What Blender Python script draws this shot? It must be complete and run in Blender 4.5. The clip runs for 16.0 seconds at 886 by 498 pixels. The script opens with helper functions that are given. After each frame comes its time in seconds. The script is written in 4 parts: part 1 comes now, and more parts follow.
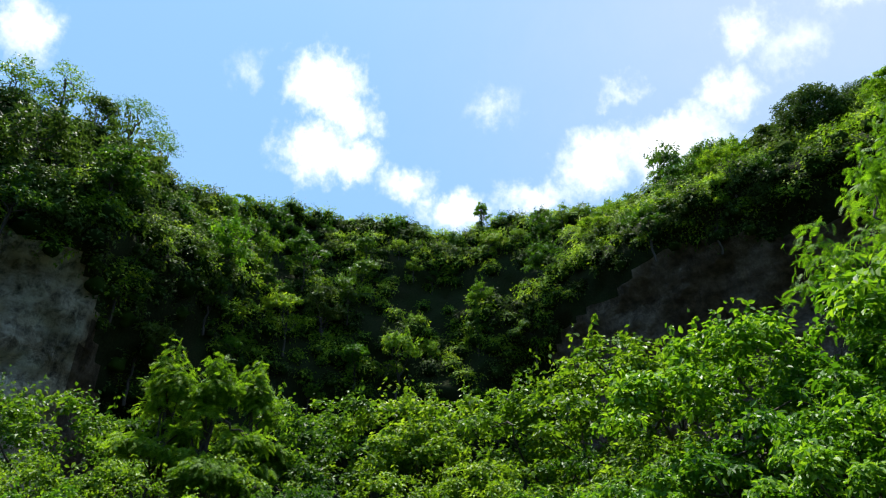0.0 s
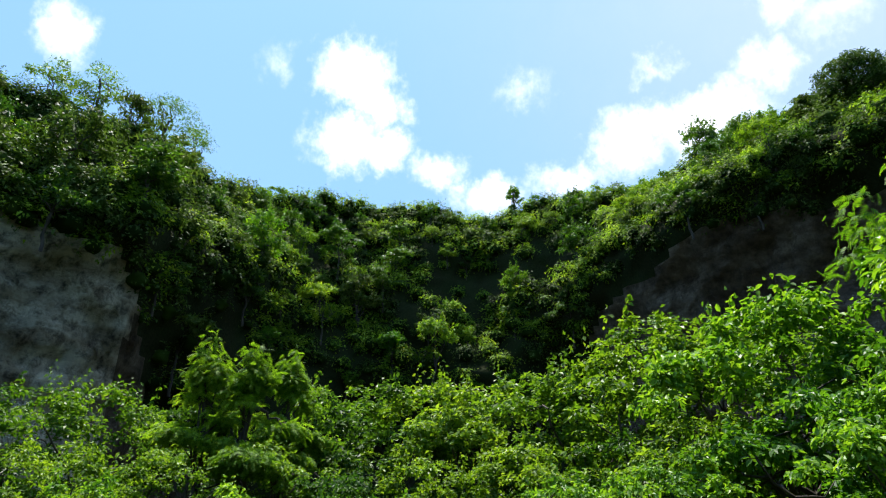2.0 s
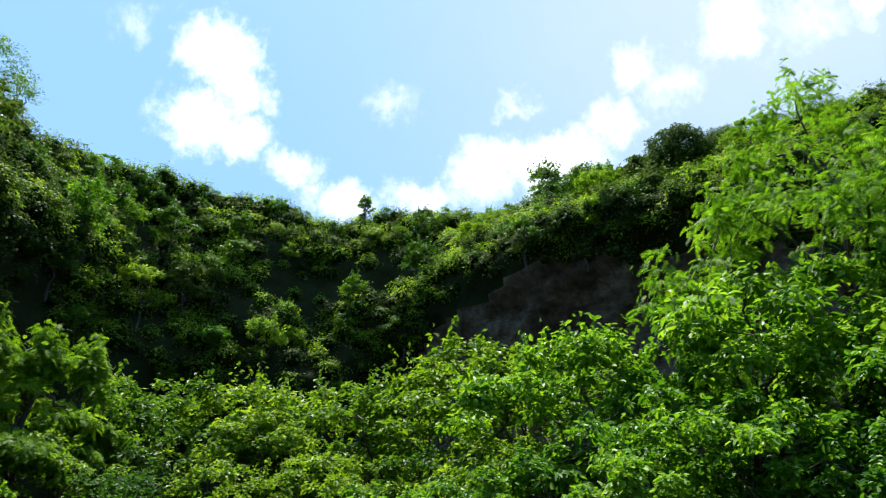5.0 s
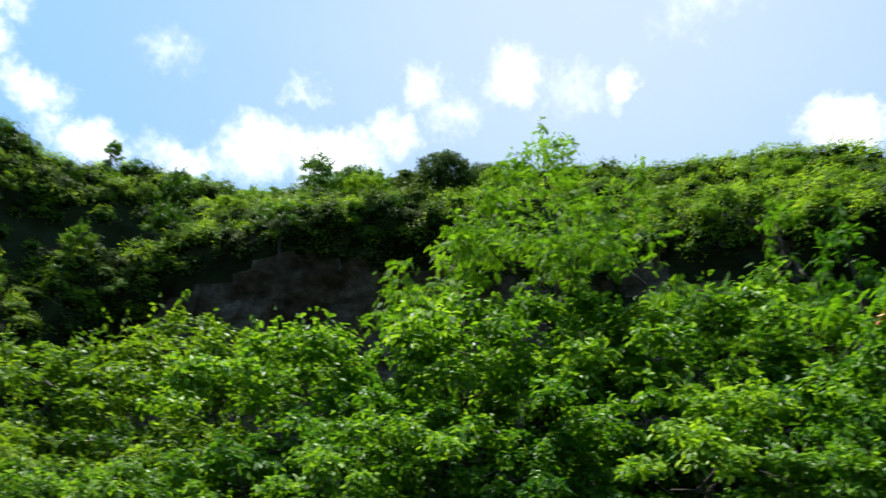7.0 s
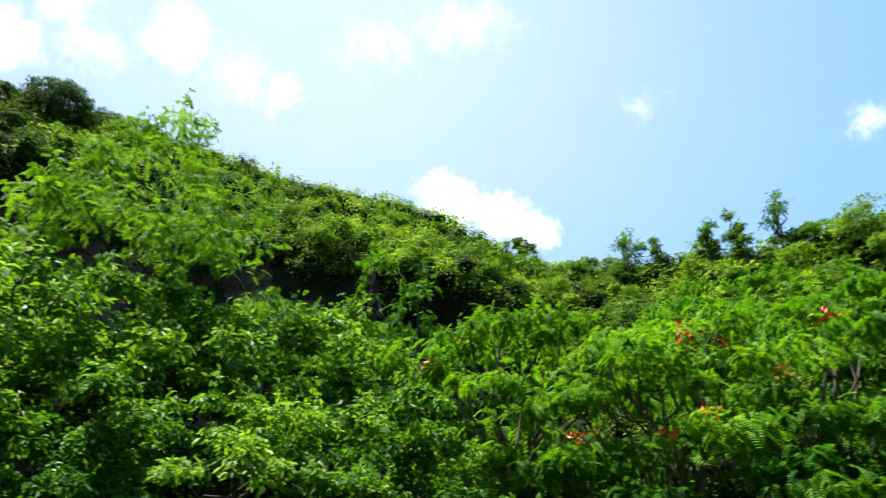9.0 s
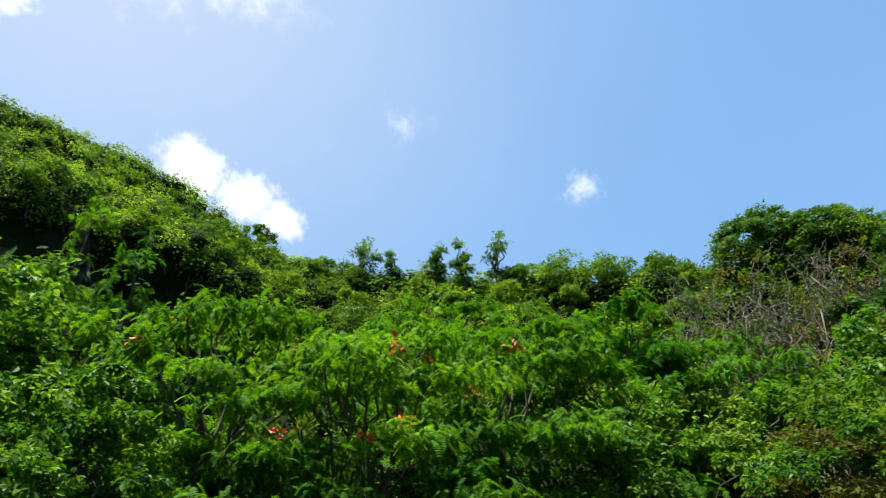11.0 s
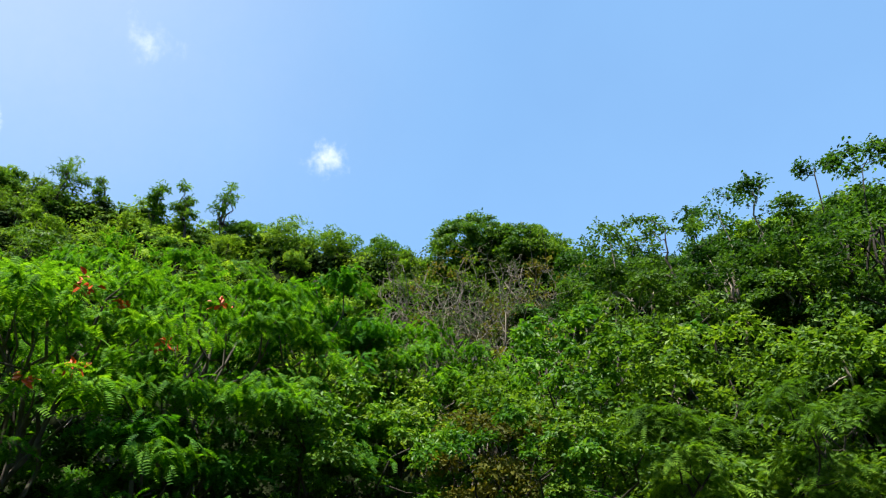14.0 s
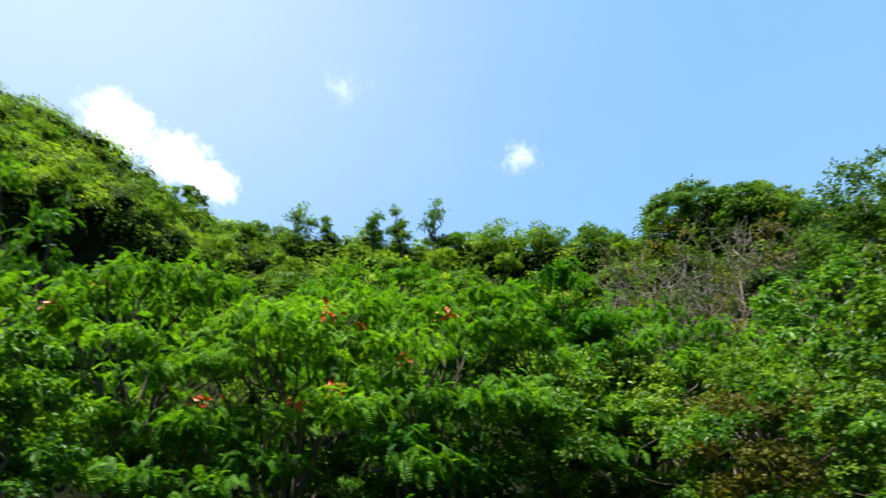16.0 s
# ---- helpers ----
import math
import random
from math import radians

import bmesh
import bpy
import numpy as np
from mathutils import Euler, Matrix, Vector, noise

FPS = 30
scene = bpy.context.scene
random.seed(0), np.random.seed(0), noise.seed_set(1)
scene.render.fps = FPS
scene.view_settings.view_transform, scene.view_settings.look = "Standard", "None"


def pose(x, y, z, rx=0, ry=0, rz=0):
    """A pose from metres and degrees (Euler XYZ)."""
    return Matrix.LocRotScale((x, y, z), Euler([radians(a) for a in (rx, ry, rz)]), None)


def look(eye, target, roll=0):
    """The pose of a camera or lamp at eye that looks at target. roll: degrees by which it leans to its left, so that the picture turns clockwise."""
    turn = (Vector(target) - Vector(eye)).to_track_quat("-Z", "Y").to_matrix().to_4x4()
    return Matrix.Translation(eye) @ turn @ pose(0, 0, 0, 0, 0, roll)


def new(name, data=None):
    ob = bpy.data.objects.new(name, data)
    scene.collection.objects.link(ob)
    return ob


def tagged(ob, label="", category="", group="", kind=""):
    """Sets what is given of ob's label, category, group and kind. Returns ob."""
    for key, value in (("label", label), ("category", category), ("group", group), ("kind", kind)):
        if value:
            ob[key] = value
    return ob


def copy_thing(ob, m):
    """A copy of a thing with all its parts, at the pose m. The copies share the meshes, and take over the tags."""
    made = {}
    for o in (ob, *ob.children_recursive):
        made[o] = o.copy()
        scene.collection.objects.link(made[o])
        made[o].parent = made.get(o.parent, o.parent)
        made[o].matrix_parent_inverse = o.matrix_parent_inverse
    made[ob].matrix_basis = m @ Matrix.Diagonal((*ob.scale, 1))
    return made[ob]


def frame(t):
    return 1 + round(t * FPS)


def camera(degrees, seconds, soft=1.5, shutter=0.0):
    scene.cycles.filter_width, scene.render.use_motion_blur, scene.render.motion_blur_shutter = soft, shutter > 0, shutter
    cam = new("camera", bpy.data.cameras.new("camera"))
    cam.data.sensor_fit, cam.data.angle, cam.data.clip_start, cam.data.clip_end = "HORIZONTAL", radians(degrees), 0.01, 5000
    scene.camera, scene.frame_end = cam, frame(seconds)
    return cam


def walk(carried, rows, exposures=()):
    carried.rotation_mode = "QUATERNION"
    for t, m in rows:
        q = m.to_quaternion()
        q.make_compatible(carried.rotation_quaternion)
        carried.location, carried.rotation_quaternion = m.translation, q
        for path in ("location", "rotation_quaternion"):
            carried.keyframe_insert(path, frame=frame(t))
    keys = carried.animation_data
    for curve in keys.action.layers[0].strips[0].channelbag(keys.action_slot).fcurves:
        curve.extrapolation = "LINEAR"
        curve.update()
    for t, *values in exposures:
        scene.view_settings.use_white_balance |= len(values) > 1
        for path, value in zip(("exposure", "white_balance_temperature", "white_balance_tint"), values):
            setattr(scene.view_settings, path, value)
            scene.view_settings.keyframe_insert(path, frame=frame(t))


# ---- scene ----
cam = camera(68.26, 16.0, soft=1.2, shutter=0.3)
PATH = [
    (0.0, pose(-0.284, 0.001, 1.577, 118.50, 0.40, 0.22)),
    (0.5, pose(-0.277, 0.054, 1.592, 118.19, 0.77, 0.43)),
    (1.0, pose(-0.231, 0.116, 1.613, 117.98, 0.45, 2.65)),
    (1.5, pose(-0.193, 0.112, 1.606, 117.61, 0.54, 3.81)),
    (2.0, pose(-0.182, 0.109, 1.607, 117.29, 0.61, 3.72)),
    (2.5, pose(-0.199, 0.101, 1.604, 117.07, 0.74, 2.45)),
    (3.0, pose(-0.239, 0.079, 1.591, 117.31, 1.37, 0.70)),
    (5.5, pose(0.055, 0.115, 1.598, 118.32, -0.55, -15.10)),
    (6.0, pose(0.075, 0.132, 1.598, 118.48, -0.35, -18.62)),
    (6.5, pose(0.096, 0.084, 1.569, 118.45, -0.47, -25.39)),
    (7.0, pose(0.137, 0.031, 1.574, 117.95, -0.91, -35.84)),
    (7.5, pose(0.248, 0.071, 1.652, 117.61, -0.29, -48.35)),
    (8.0, pose(0.293, 0.058, 1.692, 117.29, -0.86, -59.55)),
    (8.5, pose(0.289, 0.033, 1.676, 118.10, -0.18, -65.74)),
    (9.0, pose(0.211, -0.013, 1.612, 118.57, -0.27, -72.64)),
    (9.5, pose(0.175, -0.022, 1.616, 118.50, -0.16, -81.98)),
    (9.7, pose(0.209, -0.028, 1.626, 118.61, 0.14, -84.92)),
    (11.8, pose(-0.040, -0.047, 1.547, 116.95, -0.48, -105.29)),
    (12.0, pose(-0.021, -0.067, 1.569, 116.48, -0.66, -107.60)),
    (12.5, pose(0.033, -0.086, 1.596, 115.92, -0.87, -113.41)),
    (13.0, pose(0.008, -0.068, 1.569, 115.88, -1.59, -118.62)),
    (13.5, pose(-0.006, -0.089, 1.567, 115.74, -0.47, -122.87)),
    (14.0, pose(-0.003, -0.104, 1.573, 115.32, 0.67, -123.64)),
    (14.5, pose(0.029, -0.113, 1.587, 114.59, 1.44, -121.78)),
    (15.0, pose(0.038, -0.105, 1.594, 114.06, 1.59, -117.77)),
    (15.5, pose(0.099, -0.102, 1.606, 113.82, 1.11, -112.34)),
    (16.0, pose(0.121, -0.097, 1.614, 115.34, 1.79, -103.17)),
]
walk(cam, PATH, exposures=((0.0, 1.0), (1.0, 1.03), (1.5, 1.16), (3.0, 1.19), (5.5, 1.2), (7.0, 1.08), (8.0, 1.4), (8.6, 1.38), (9.0, 1.3), (9.7, 1.04), (11.8, 0.87), (12.5, 0.87), (13.3, 0.96), (14.0, 1.02), (15.0, 1.14), (16.0, 1.17)))

# ---- sky, sun, exposure ----
SUN_AZ, SUN_EL = -20.0, 72.0      # degrees to the right of +y, degrees above the horizon

world = bpy.data.worlds.new("sky")
scene.world = world
world.use_nodes = True
wn, wl = world.node_tree.nodes, world.node_tree.links
wn.clear()


def wmath(op, a, b=None, c=None, clamp=False):
    n = wn.new("ShaderNodeMath")
    n.operation, n.use_clamp = op, clamp
    for i, v in enumerate((a, b, c)):
        if v is None:
            continue
        if isinstance(v, (int, float)):
            n.inputs[i].default_value = v
        else:
            wl.new(v, n.inputs[i])
    return n.outputs[0]


def wvec(op, a, b):
    n = wn.new("ShaderNodeVectorMath")
    n.operation = op
    for i, v in enumerate((a, b)):
        if isinstance(v, tuple):
            n.inputs[i].default_value = v
        else:
            wl.new(v, n.inputs[i])
    return n.outputs["Value"] if op == "LENGTH" else n.outputs[0]


sky = wn.new("ShaderNodeTexSky")
sky.sky_type, sky.sun_disc = "NISHITA", False
sky.sun_elevation, sky.sun_rotation = radians(SUN_EL), radians(SUN_AZ)
sky.altitude, sky.air_density, sky.dust_density, sky.ozone_density = 100, 1.0, 0.6, 1.0
coord = wn.new("ShaderNodeTexCoord")
sep = wn.new("ShaderNodeSeparateXYZ")
wl.new(coord.outputs["Generated"], sep.inputs[0])
azim = wmath("MULTIPLY", wmath("ARCTAN2", sep.outputs[0], sep.outputs[1]), 180 / math.pi)
elev = wmath("MULTIPLY", wmath("ARCSINE", sep.outputs[2]), 180 / math.pi)
comb = wn.new("ShaderNodeCombineXYZ")
wl.new(azim, comb.inputs[0])
wl.new(elev, comb.inputs[1])


def wnoise(scale, detail, rough=0.55):
    n = wn.new("ShaderNodeTexNoise")
    n.inputs["Scale"].default_value, n.inputs["Detail"].default_value = scale, detail
    n.inputs["Roughness"].default_value = rough
    wl.new(comb.outputs[0], n.inputs["Vector"])
    return n


warp = wnoise(0.28, 4)
bent = wvec("ADD", comb.outputs[0], wvec("MULTIPLY", wvec("SUBTRACT", warp.outputs["Color"], (0.5, 0.5, 0.5)), (5.0, 4.0, 0.0)))
warp2 = wnoise(1.3, 4)
bent = wvec("ADD", bent, wvec("MULTIPLY", wvec("SUBTRACT", warp2.outputs["Color"], (0.5, 0.5, 0.5)), (2.4, 2.0, 0.0)))
cover = None


def cloud(az, el, wide, tall, thick=1.0):
    """One lobe of a cumulus: where it stands in the sky, its half width and height in degrees, its thickness."""
    global cover
    d = wvec("LENGTH", wvec("MULTIPLY", wvec("SUBTRACT", bent, (az, el, 0.0)), (1 / wide, 1 / tall, 0.0)), (0, 0, 0))
    lobe = wmath("MULTIPLY", wmath("SUBTRACT", 1.0, d), thick)
    cover = lobe if cover is None else wmath("MAXIMUM", cover, lobe)


for lobe in ((-41.6, 39.5, 3.2, 3.2, 1.0), (-13.3, 41.9, 5.0, 3.4, 1.3), (-10.4, 39.7, 4.2, 2.8, 1.3), (-13.8, 36.2, 4.6, 3.0, 1.3), (-9.4, 35.9, 3.6, 2.4, 1.2),
             (-3.6, 33.8, 4.0, 2.0, 0.9), (1.3, 31.5, 4.5, 2.4, 1.2), (5.7, 40.4, 3.2, 1.8, 0.42), (7.7, 32.9, 3.0, 1.6, 0.6), (-21.7, 41.9, 1.8, 1.8, 0.3)):
    cloud(*lobe)
for lobe in ((19.5, 40.4, 2.6, 1.5, 0.6), (16.1, 34.8, 5.0, 3.4, 1.2), (23.4, 35.1, 7.0, 3.2, 1.2), (9.7, 32.4, 5, 1.8, 0.9), (29.4, 37.8, 3.4, 2.4, 0.9), (32.8, 41.9, 3.0, 2.2, 0.75),
             (43.1, 42.8, 4.0, 2.7, 1.0), (54.7, 40.5, 2.0, 2.4, 0.9), (36.3, 39.9, 4, 2, 0.45), (49.1, 41.2, 5, 2.0, 0.4)):
    cloud(*lobe)
for lobe in ((73.0, 33.0, 4.2, 2.8, 1.4), (78.2, 31.2, 3.8, 2.4, 1.4), (82.0, 29.6, 2.8, 2.3, 1.3), (112.2, 33.2, 2.0, 1.5, 0.5), (74.5, 47.5, 8, 2.5, 0.4),
             (93.7, 39.4, 2.0, 1.4, 0.2), (64.6, 45.5, 5, 2.5, 0.35)):
    cloud(*lobe)
puff = wnoise(0.42, 8, 0.66)
density = wmath("ADD", wmath("MULTIPLY", cover, 3.3), wmath("MULTIPLY", wmath("SUBTRACT", puff.outputs["Fac"], 0.5), 3.4))
ramp = wn.new("ShaderNodeMapRange")
ramp.interpolation_type = "SMOOTHSTEP"
wl.new(density, ramp.inputs["Value"])
ramp.inputs["From Min"].default_value, ramp.inputs["From Max"].default_value = -0.35, 3.5
veil = wnoise(0.07, 3)
haze = wmath("ADD", wmath("MULTIPLY", veil.outputs["Fac"], 0.2), 0.5, clamp=True)
tint = wn.new("ShaderNodeMix")
tint.data_type = "RGBA"
wl.new(haze, tint.inputs["Factor"])
clear = wvec("MULTIPLY", sky.outputs[0], (1.0, 1.23, 1.40))
wl.new(clear, tint.inputs["A"])
tint.inputs["B"].default_value = (2.0, 3.86, 6.5, 1)
# thin high cloud about the sun's side of the sky
thin = wmath("SUBTRACT", 1.0, wvec("LENGTH", wvec("MULTIPLY", wvec("SUBTRACT", bent, (56.0, 50.0, 0.0)), (1 / 78, 1 / 46, 0.0)), (0, 0, 0)), clamp=True)
cirrus = wn.new("ShaderNodeMix")
cirrus.data_type = "RGBA"
wl.new(wmath("MULTIPLY", wmath("POWER", wmath("SMOOTH_MIN", thin, 0.72, 0.4), 1.8), 1.35, clamp=True), cirrus.inputs["Factor"])
wl.new(tint.outputs["Result"], cirrus.inputs["A"])
cirrus.inputs["B"].default_value = (4.55, 5.2, 6.4, 1)
mix = wn.new("ShaderNodeMix")
mix.data_type = "RGBA"
wl.new(ramp.outputs[0], mix.inputs["Factor"])
wl.new(cirrus.outputs["Result"], mix.inputs["A"])
mix.inputs["B"].default_value = (8.5, 8.8, 9.3, 1)
back = wn.new("ShaderNodeBackground")
wl.new(mix.outputs["Result"], back.inputs["Color"])
back.inputs["Strength"].default_value = 0.085
wout = wn.new("ShaderNodeOutputWorld")
wl.new(back.outputs[0], wout.inputs["Surface"])

sun_data = bpy.data.lights.new("sun", "SUN")
sun_data.energy, sun_data.angle, sun_data.color = 5.0, radians(0.53), (1.0, 0.955, 0.88)
sun = new("sun", sun_data)
sun_dir = Vector((math.sin(radians(SUN_AZ)) * math.cos(radians(SUN_EL)), math.cos(radians(SUN_AZ)) * math.cos(radians(SUN_EL)), math.sin(radians(SUN_EL))))
sun.matrix_world = look(sun_dir * 200, (0, 0, 0))


# ---- materials ----
def material(name):
    m = bpy.data.materials.new(name)
    m.use_nodes = True
    n, l = m.node_tree.nodes, m.node_tree.links
    n.clear()
    out = n.new("ShaderNodeOutputMaterial")
    return m, n, l, out


def ramp_node(n, stops):
    r = n.new("ShaderNodeValToRGB")
    e = r.color_ramp.elements
    while len(e) < len(stops):
        e.new(0.5)
    for el, (pos, col) in zip(e, stops):
        el.position, el.color = pos, (*col, 1)
    return r


def leaf_material(name, dark, mid, light, through_col, share=0.4, rough=0.42, gloss=0.2, patchy=1.5):
    """Leaf: each leaf its own green, the whole plant shifted a little; gloss above, light let through."""
    m, n, l, out = material(name)
    geo, info = n.new("ShaderNodeNewGeometry"), n.new("ShaderNodeObjectInfo")
    r = ramp_node(n, [(0.0, dark), (0.5, mid), (0.92, light), (1.0, tuple(c * 1.1 + 0.01 for c in light))])
    patch = n.new("ShaderNodeTexNoise")
    patch.inputs["Scale"].default_value, patch.inputs["Detail"].default_value = 0.45, 3
    tc = n.new("ShaderNodeTexCoord")
    l.new(tc.outputs["Object"], patch.inputs["Vector"])
    blend = n.new("ShaderNodeMath")
    blend.operation, blend.use_clamp = "MULTIPLY_ADD", True
    l.new(patch.outputs["Fac"], blend.inputs[0])
    blend.inputs[1].default_value = patchy
    half = n.new("ShaderNodeMath")
    half.operation = "MULTIPLY_ADD"
    l.new(geo.outputs["Random Per Island"], half.inputs[0])
    half.inputs[1].default_value, half.inputs[2].default_value = 0.7, 0.15 - 0.5 * patchy
    l.new(half.outputs[0], blend.inputs[2])
    l.new(blend.outputs[0], r.inputs[0])
    hsv = n.new("ShaderNodeHueSaturation")
    l.new(r.outputs[0], hsv.inputs["Color"])
    hue = n.new("ShaderNodeMapRange")
    l.new(info.outputs["Random"], hue.inputs["Value"])
    hue.inputs["To Min"].default_value, hue.inputs["To Max"].default_value = 0.485, 0.512
    l.new(hue.outputs[0], hsv.inputs["Hue"])
    val = n.new("ShaderNodeMapRange")
    l.new(info.outputs["Random"], val.inputs["Value"])
    val.inputs["To Min"].default_value, val.inputs["To Max"].default_value = 1.2, 0.75
    l.new(val.outputs[0], hsv.inputs["Value"])
    b = n.new("ShaderNodeBsdfPrincipled")
    l.new(hsv.outputs[0], b.inputs["Base Color"])
    b.inputs["Roughness"].default_value = rough
    b.inputs["Specular IOR Level"].default_value = gloss
    t = n.new("ShaderNodeBsdfTranslucent")
    tm = n.new("ShaderNodeMix")
    tm.data_type, tm.blend_type = "RGBA", "MULTIPLY"
    tm.inputs["Factor"].default_value = 1.0
    l.new(hsv.outputs[0], tm.inputs["A"])
    tm.inputs["B"].default_value = (*through_col, 1)
    l.new(tm.outputs["Result"], t.inputs["Color"])
    mx = n.new("ShaderNodeMixShader")
    mx.inputs[0].default_value = share
    l.new(b.outputs[0], mx.inputs[1])
    l.new(t.outputs[0], mx.inputs[2])
    l.new(mx.outputs[0], out.inputs[0])
    return m


def noise_node(n, l, scale, detail, vector=None, rough=0.6):
    t = n.new("ShaderNodeTexNoise")
    t.inputs["Scale"].default_value, t.inputs["Detail"].default_value, t.inputs["Roughness"].default_value = scale, detail, rough
    if vector is not None:
        l.new(vector, t.inputs["Vector"])
    return t


def bark_material(name, a, b_col):
    m, n, l, out = material(name)
    tc = n.new("ShaderNodeTexCoord")
    mp = n.new("ShaderNodeMapping")
    mp.inputs["Scale"].default_value = (1, 1, 0.25)
    l.new(tc.outputs["Object"], mp.inputs[0])
    t = noise_node(n, l, 9, 6, mp.outputs[0])
    r = ramp_node(n, [(0.3, a), (0.7, b_col)])
    l.new(t.outputs["Fac"], r.inputs[0])
    b = n.new("ShaderNodeBsdfPrincipled")
    l.new(r.outputs[0], b.inputs["Base Color"])
    b.inputs["Roughness"].default_value = 0.9
    bump = n.new("ShaderNodeBump")
    bump.inputs["Strength"].default_value, bump.inputs["Distance"].default_value = 0.6, 0.03
    l.new(t.outputs["Fac"], bump.inputs["Height"])
    l.new(bump.outputs[0], b.inputs["Normal"])
    l.new(b.outputs[0], out.inputs[0])
    return m


def rock_material(name, tone, stops):
    """Weathered limestone with strata and dark stains."""
    m, n, l, out = material(name)
    tc = n.new("ShaderNodeTexCoord")
    big = noise_node(n, l, 0.3, 6, tc.outputs["Object"])
    fine = noise_node(n, l, 1.5, 10, tc.outputs["Object"], 0.72)
    mp = n.new("ShaderNodeMapping")
    mp.inputs["Scale"].default_value = (0.35, 0.35, 2.2)
    l.new(tc.outputs["Object"], mp.inputs[0])
    strata = noise_node(n, l, 0.8, 5, mp.outputs[0])
    rock = ramp_node(n, [(p, tuple(c * k for c in tone)) for p, k in stops])
    l.new(fine.outputs["Fac"], rock.inputs[0])
    stain = ramp_node(n, [(0.38, (0.42, 0.37, 0.30)), (0.56, (1, 1, 1))])
    l.new(big.outputs["Fac"], stain.inputs[0])
    mul = n.new("ShaderNodeMix")
    mul.data_type, mul.blend_type = "RGBA", "MULTIPLY"
    mul.inputs["Factor"].default_value = 0.9
    l.new(rock.outputs[0], mul.inputs["A"])
    l.new(stain.outputs[0], mul.inputs["B"])
    band = ramp_node(n, [(0.35, (0.45, 0.4, 0.34)), (0.6, (1, 1, 1))])
    l.new(strata.outputs["Fac"], band.inputs[0])
    mul2 = n.new("ShaderNodeMix")
    mul2.data_type, mul2.blend_type = "RGBA", "MULTIPLY"
    mul2.inputs["Factor"].default_value = 0.7
    l.new(mul.outputs["Result"], mul2.inputs["A"])
    l.new(band.outputs[0], mul2.inputs["B"])
    b = n.new("ShaderNodeBsdfPrincipled")
    l.new(mul2.outputs["Result"], b.inputs["Base Color"])
    b.inputs["Roughness"].default_value = 0.95
    b.inputs["Specular IOR Level"].default_value = 0.15
    bump = n.new("ShaderNodeBump")
    bump.inputs["Strength"].default_value, bump.inputs["Distance"].default_value = 1.0, 0.7
    l.new(fine.outputs["Fac"], bump.inputs["Height"])
    l.new(bump.outputs[0], b.inputs["Normal"])
    l.new(b.outputs[0], out.inputs[0])
    return m


def soil_material():
    """Earth with leaf litter and moss, darkened in colour for shade between bushes."""
    m, n, l, out = material("shade_dark_litter_soil")
    tc = n.new("ShaderNodeTexCoord")
    big, fine = noise_node(n, l, 0.5, 5, tc.outputs["Object"]), noise_node(n, l, 6.0, 8, tc.outputs["Object"], 0.7)
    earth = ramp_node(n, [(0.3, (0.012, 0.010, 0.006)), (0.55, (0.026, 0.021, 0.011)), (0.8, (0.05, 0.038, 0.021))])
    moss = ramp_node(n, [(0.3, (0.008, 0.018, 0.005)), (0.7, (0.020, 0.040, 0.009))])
    l.new(fine.outputs["Fac"], earth.inputs[0])
    l.new(fine.outputs["Fac"], moss.inputs[0])
    pick = n.new("ShaderNodeMix")
    pick.data_type = "RGBA"
    l.new(big.outputs["Fac"], pick.inputs["Factor"])
    l.new(earth.outputs[0], pick.inputs["A"])
    l.new(moss.outputs[0], pick.inputs["B"])
    b = n.new("ShaderNodeBsdfPrincipled")
    l.new(pick.outputs["Result"], b.inputs["Base Color"])
    b.inputs["Roughness"].default_value = 1.0
    b.inputs["Specular IOR Level"].default_value = 0.05
    bump = n.new("ShaderNodeBump")
    bump.inputs["Strength"].default_value, bump.inputs["Distance"].default_value = 0.8, 0.1
    l.new(fine.outputs["Fac"], bump.inputs["Height"])
    l.new(bump.outputs[0], b.inputs["Normal"])
    l.new(b.outputs[0], out.inputs[0])
    return m


def petal_material():
    m, n, l, out = material("scarlet_petal")
    geo = n.new("ShaderNodeNewGeometry")
    r = ramp_node(n, [(0.0, (0.56, 0.045, 0.005)), (1.0, (0.72, 0.14, 0.01))])
    l.new(geo.outputs["Random Per Island"], r.inputs[0])
    b = n.new("ShaderNodeBsdfPrincipled")
    l.new(r.outputs[0], b.inputs["Base Color"])
    b.inputs["Roughness"].default_value = 0.5
    l.new(b.outputs[0], out.inputs[0])
    return m


M_PALE_ROCK = rock_material("pale_limestone", (1.0, 0.92, 0.72), ((0.34, 0.08), (0.43, 0.36), (0.52, 0.70), (0.66, 0.84)))
M_BROWN_ROCK = rock_material("brown_limestone", (1.0, 0.80, 0.58), ((0.25, 0.06), (0.45, 0.15), (0.62, 0.25), (0.8, 0.36)))
M_SOIL = soil_material()
M_BROAD = leaf_material("broad_leaf", (0.025, 0.084, 0.008), (0.070, 0.186, 0.015), (0.178, 0.325, 0.032), (2.1, 2.0, 0.6), 0.36, 0.46, 0.22, 1.5)
M_FINE = leaf_material("fine_leaf", (0.030, 0.080, 0.008), (0.070, 0.156, 0.012), (0.150, 0.260, 0.024), (2.1, 2.0, 0.7), 0.36, 0.5, 0.2)
M_FEATHER = leaf_material("feather_leaf", (0.028, 0.092, 0.009), (0.056, 0.158, 0.012), (0.115, 0.24, 0.020), (2.0, 2.0, 0.6), 0.36, 0.6, 0.12)
M_FLAMBOYANT = leaf_material("flamboyant_leaf", (0.018, 0.080, 0.007), (0.051, 0.166, 0.011), (0.122, 0.280, 0.018), (2.1, 2.0, 0.5), 0.37, 0.6, 0.1)
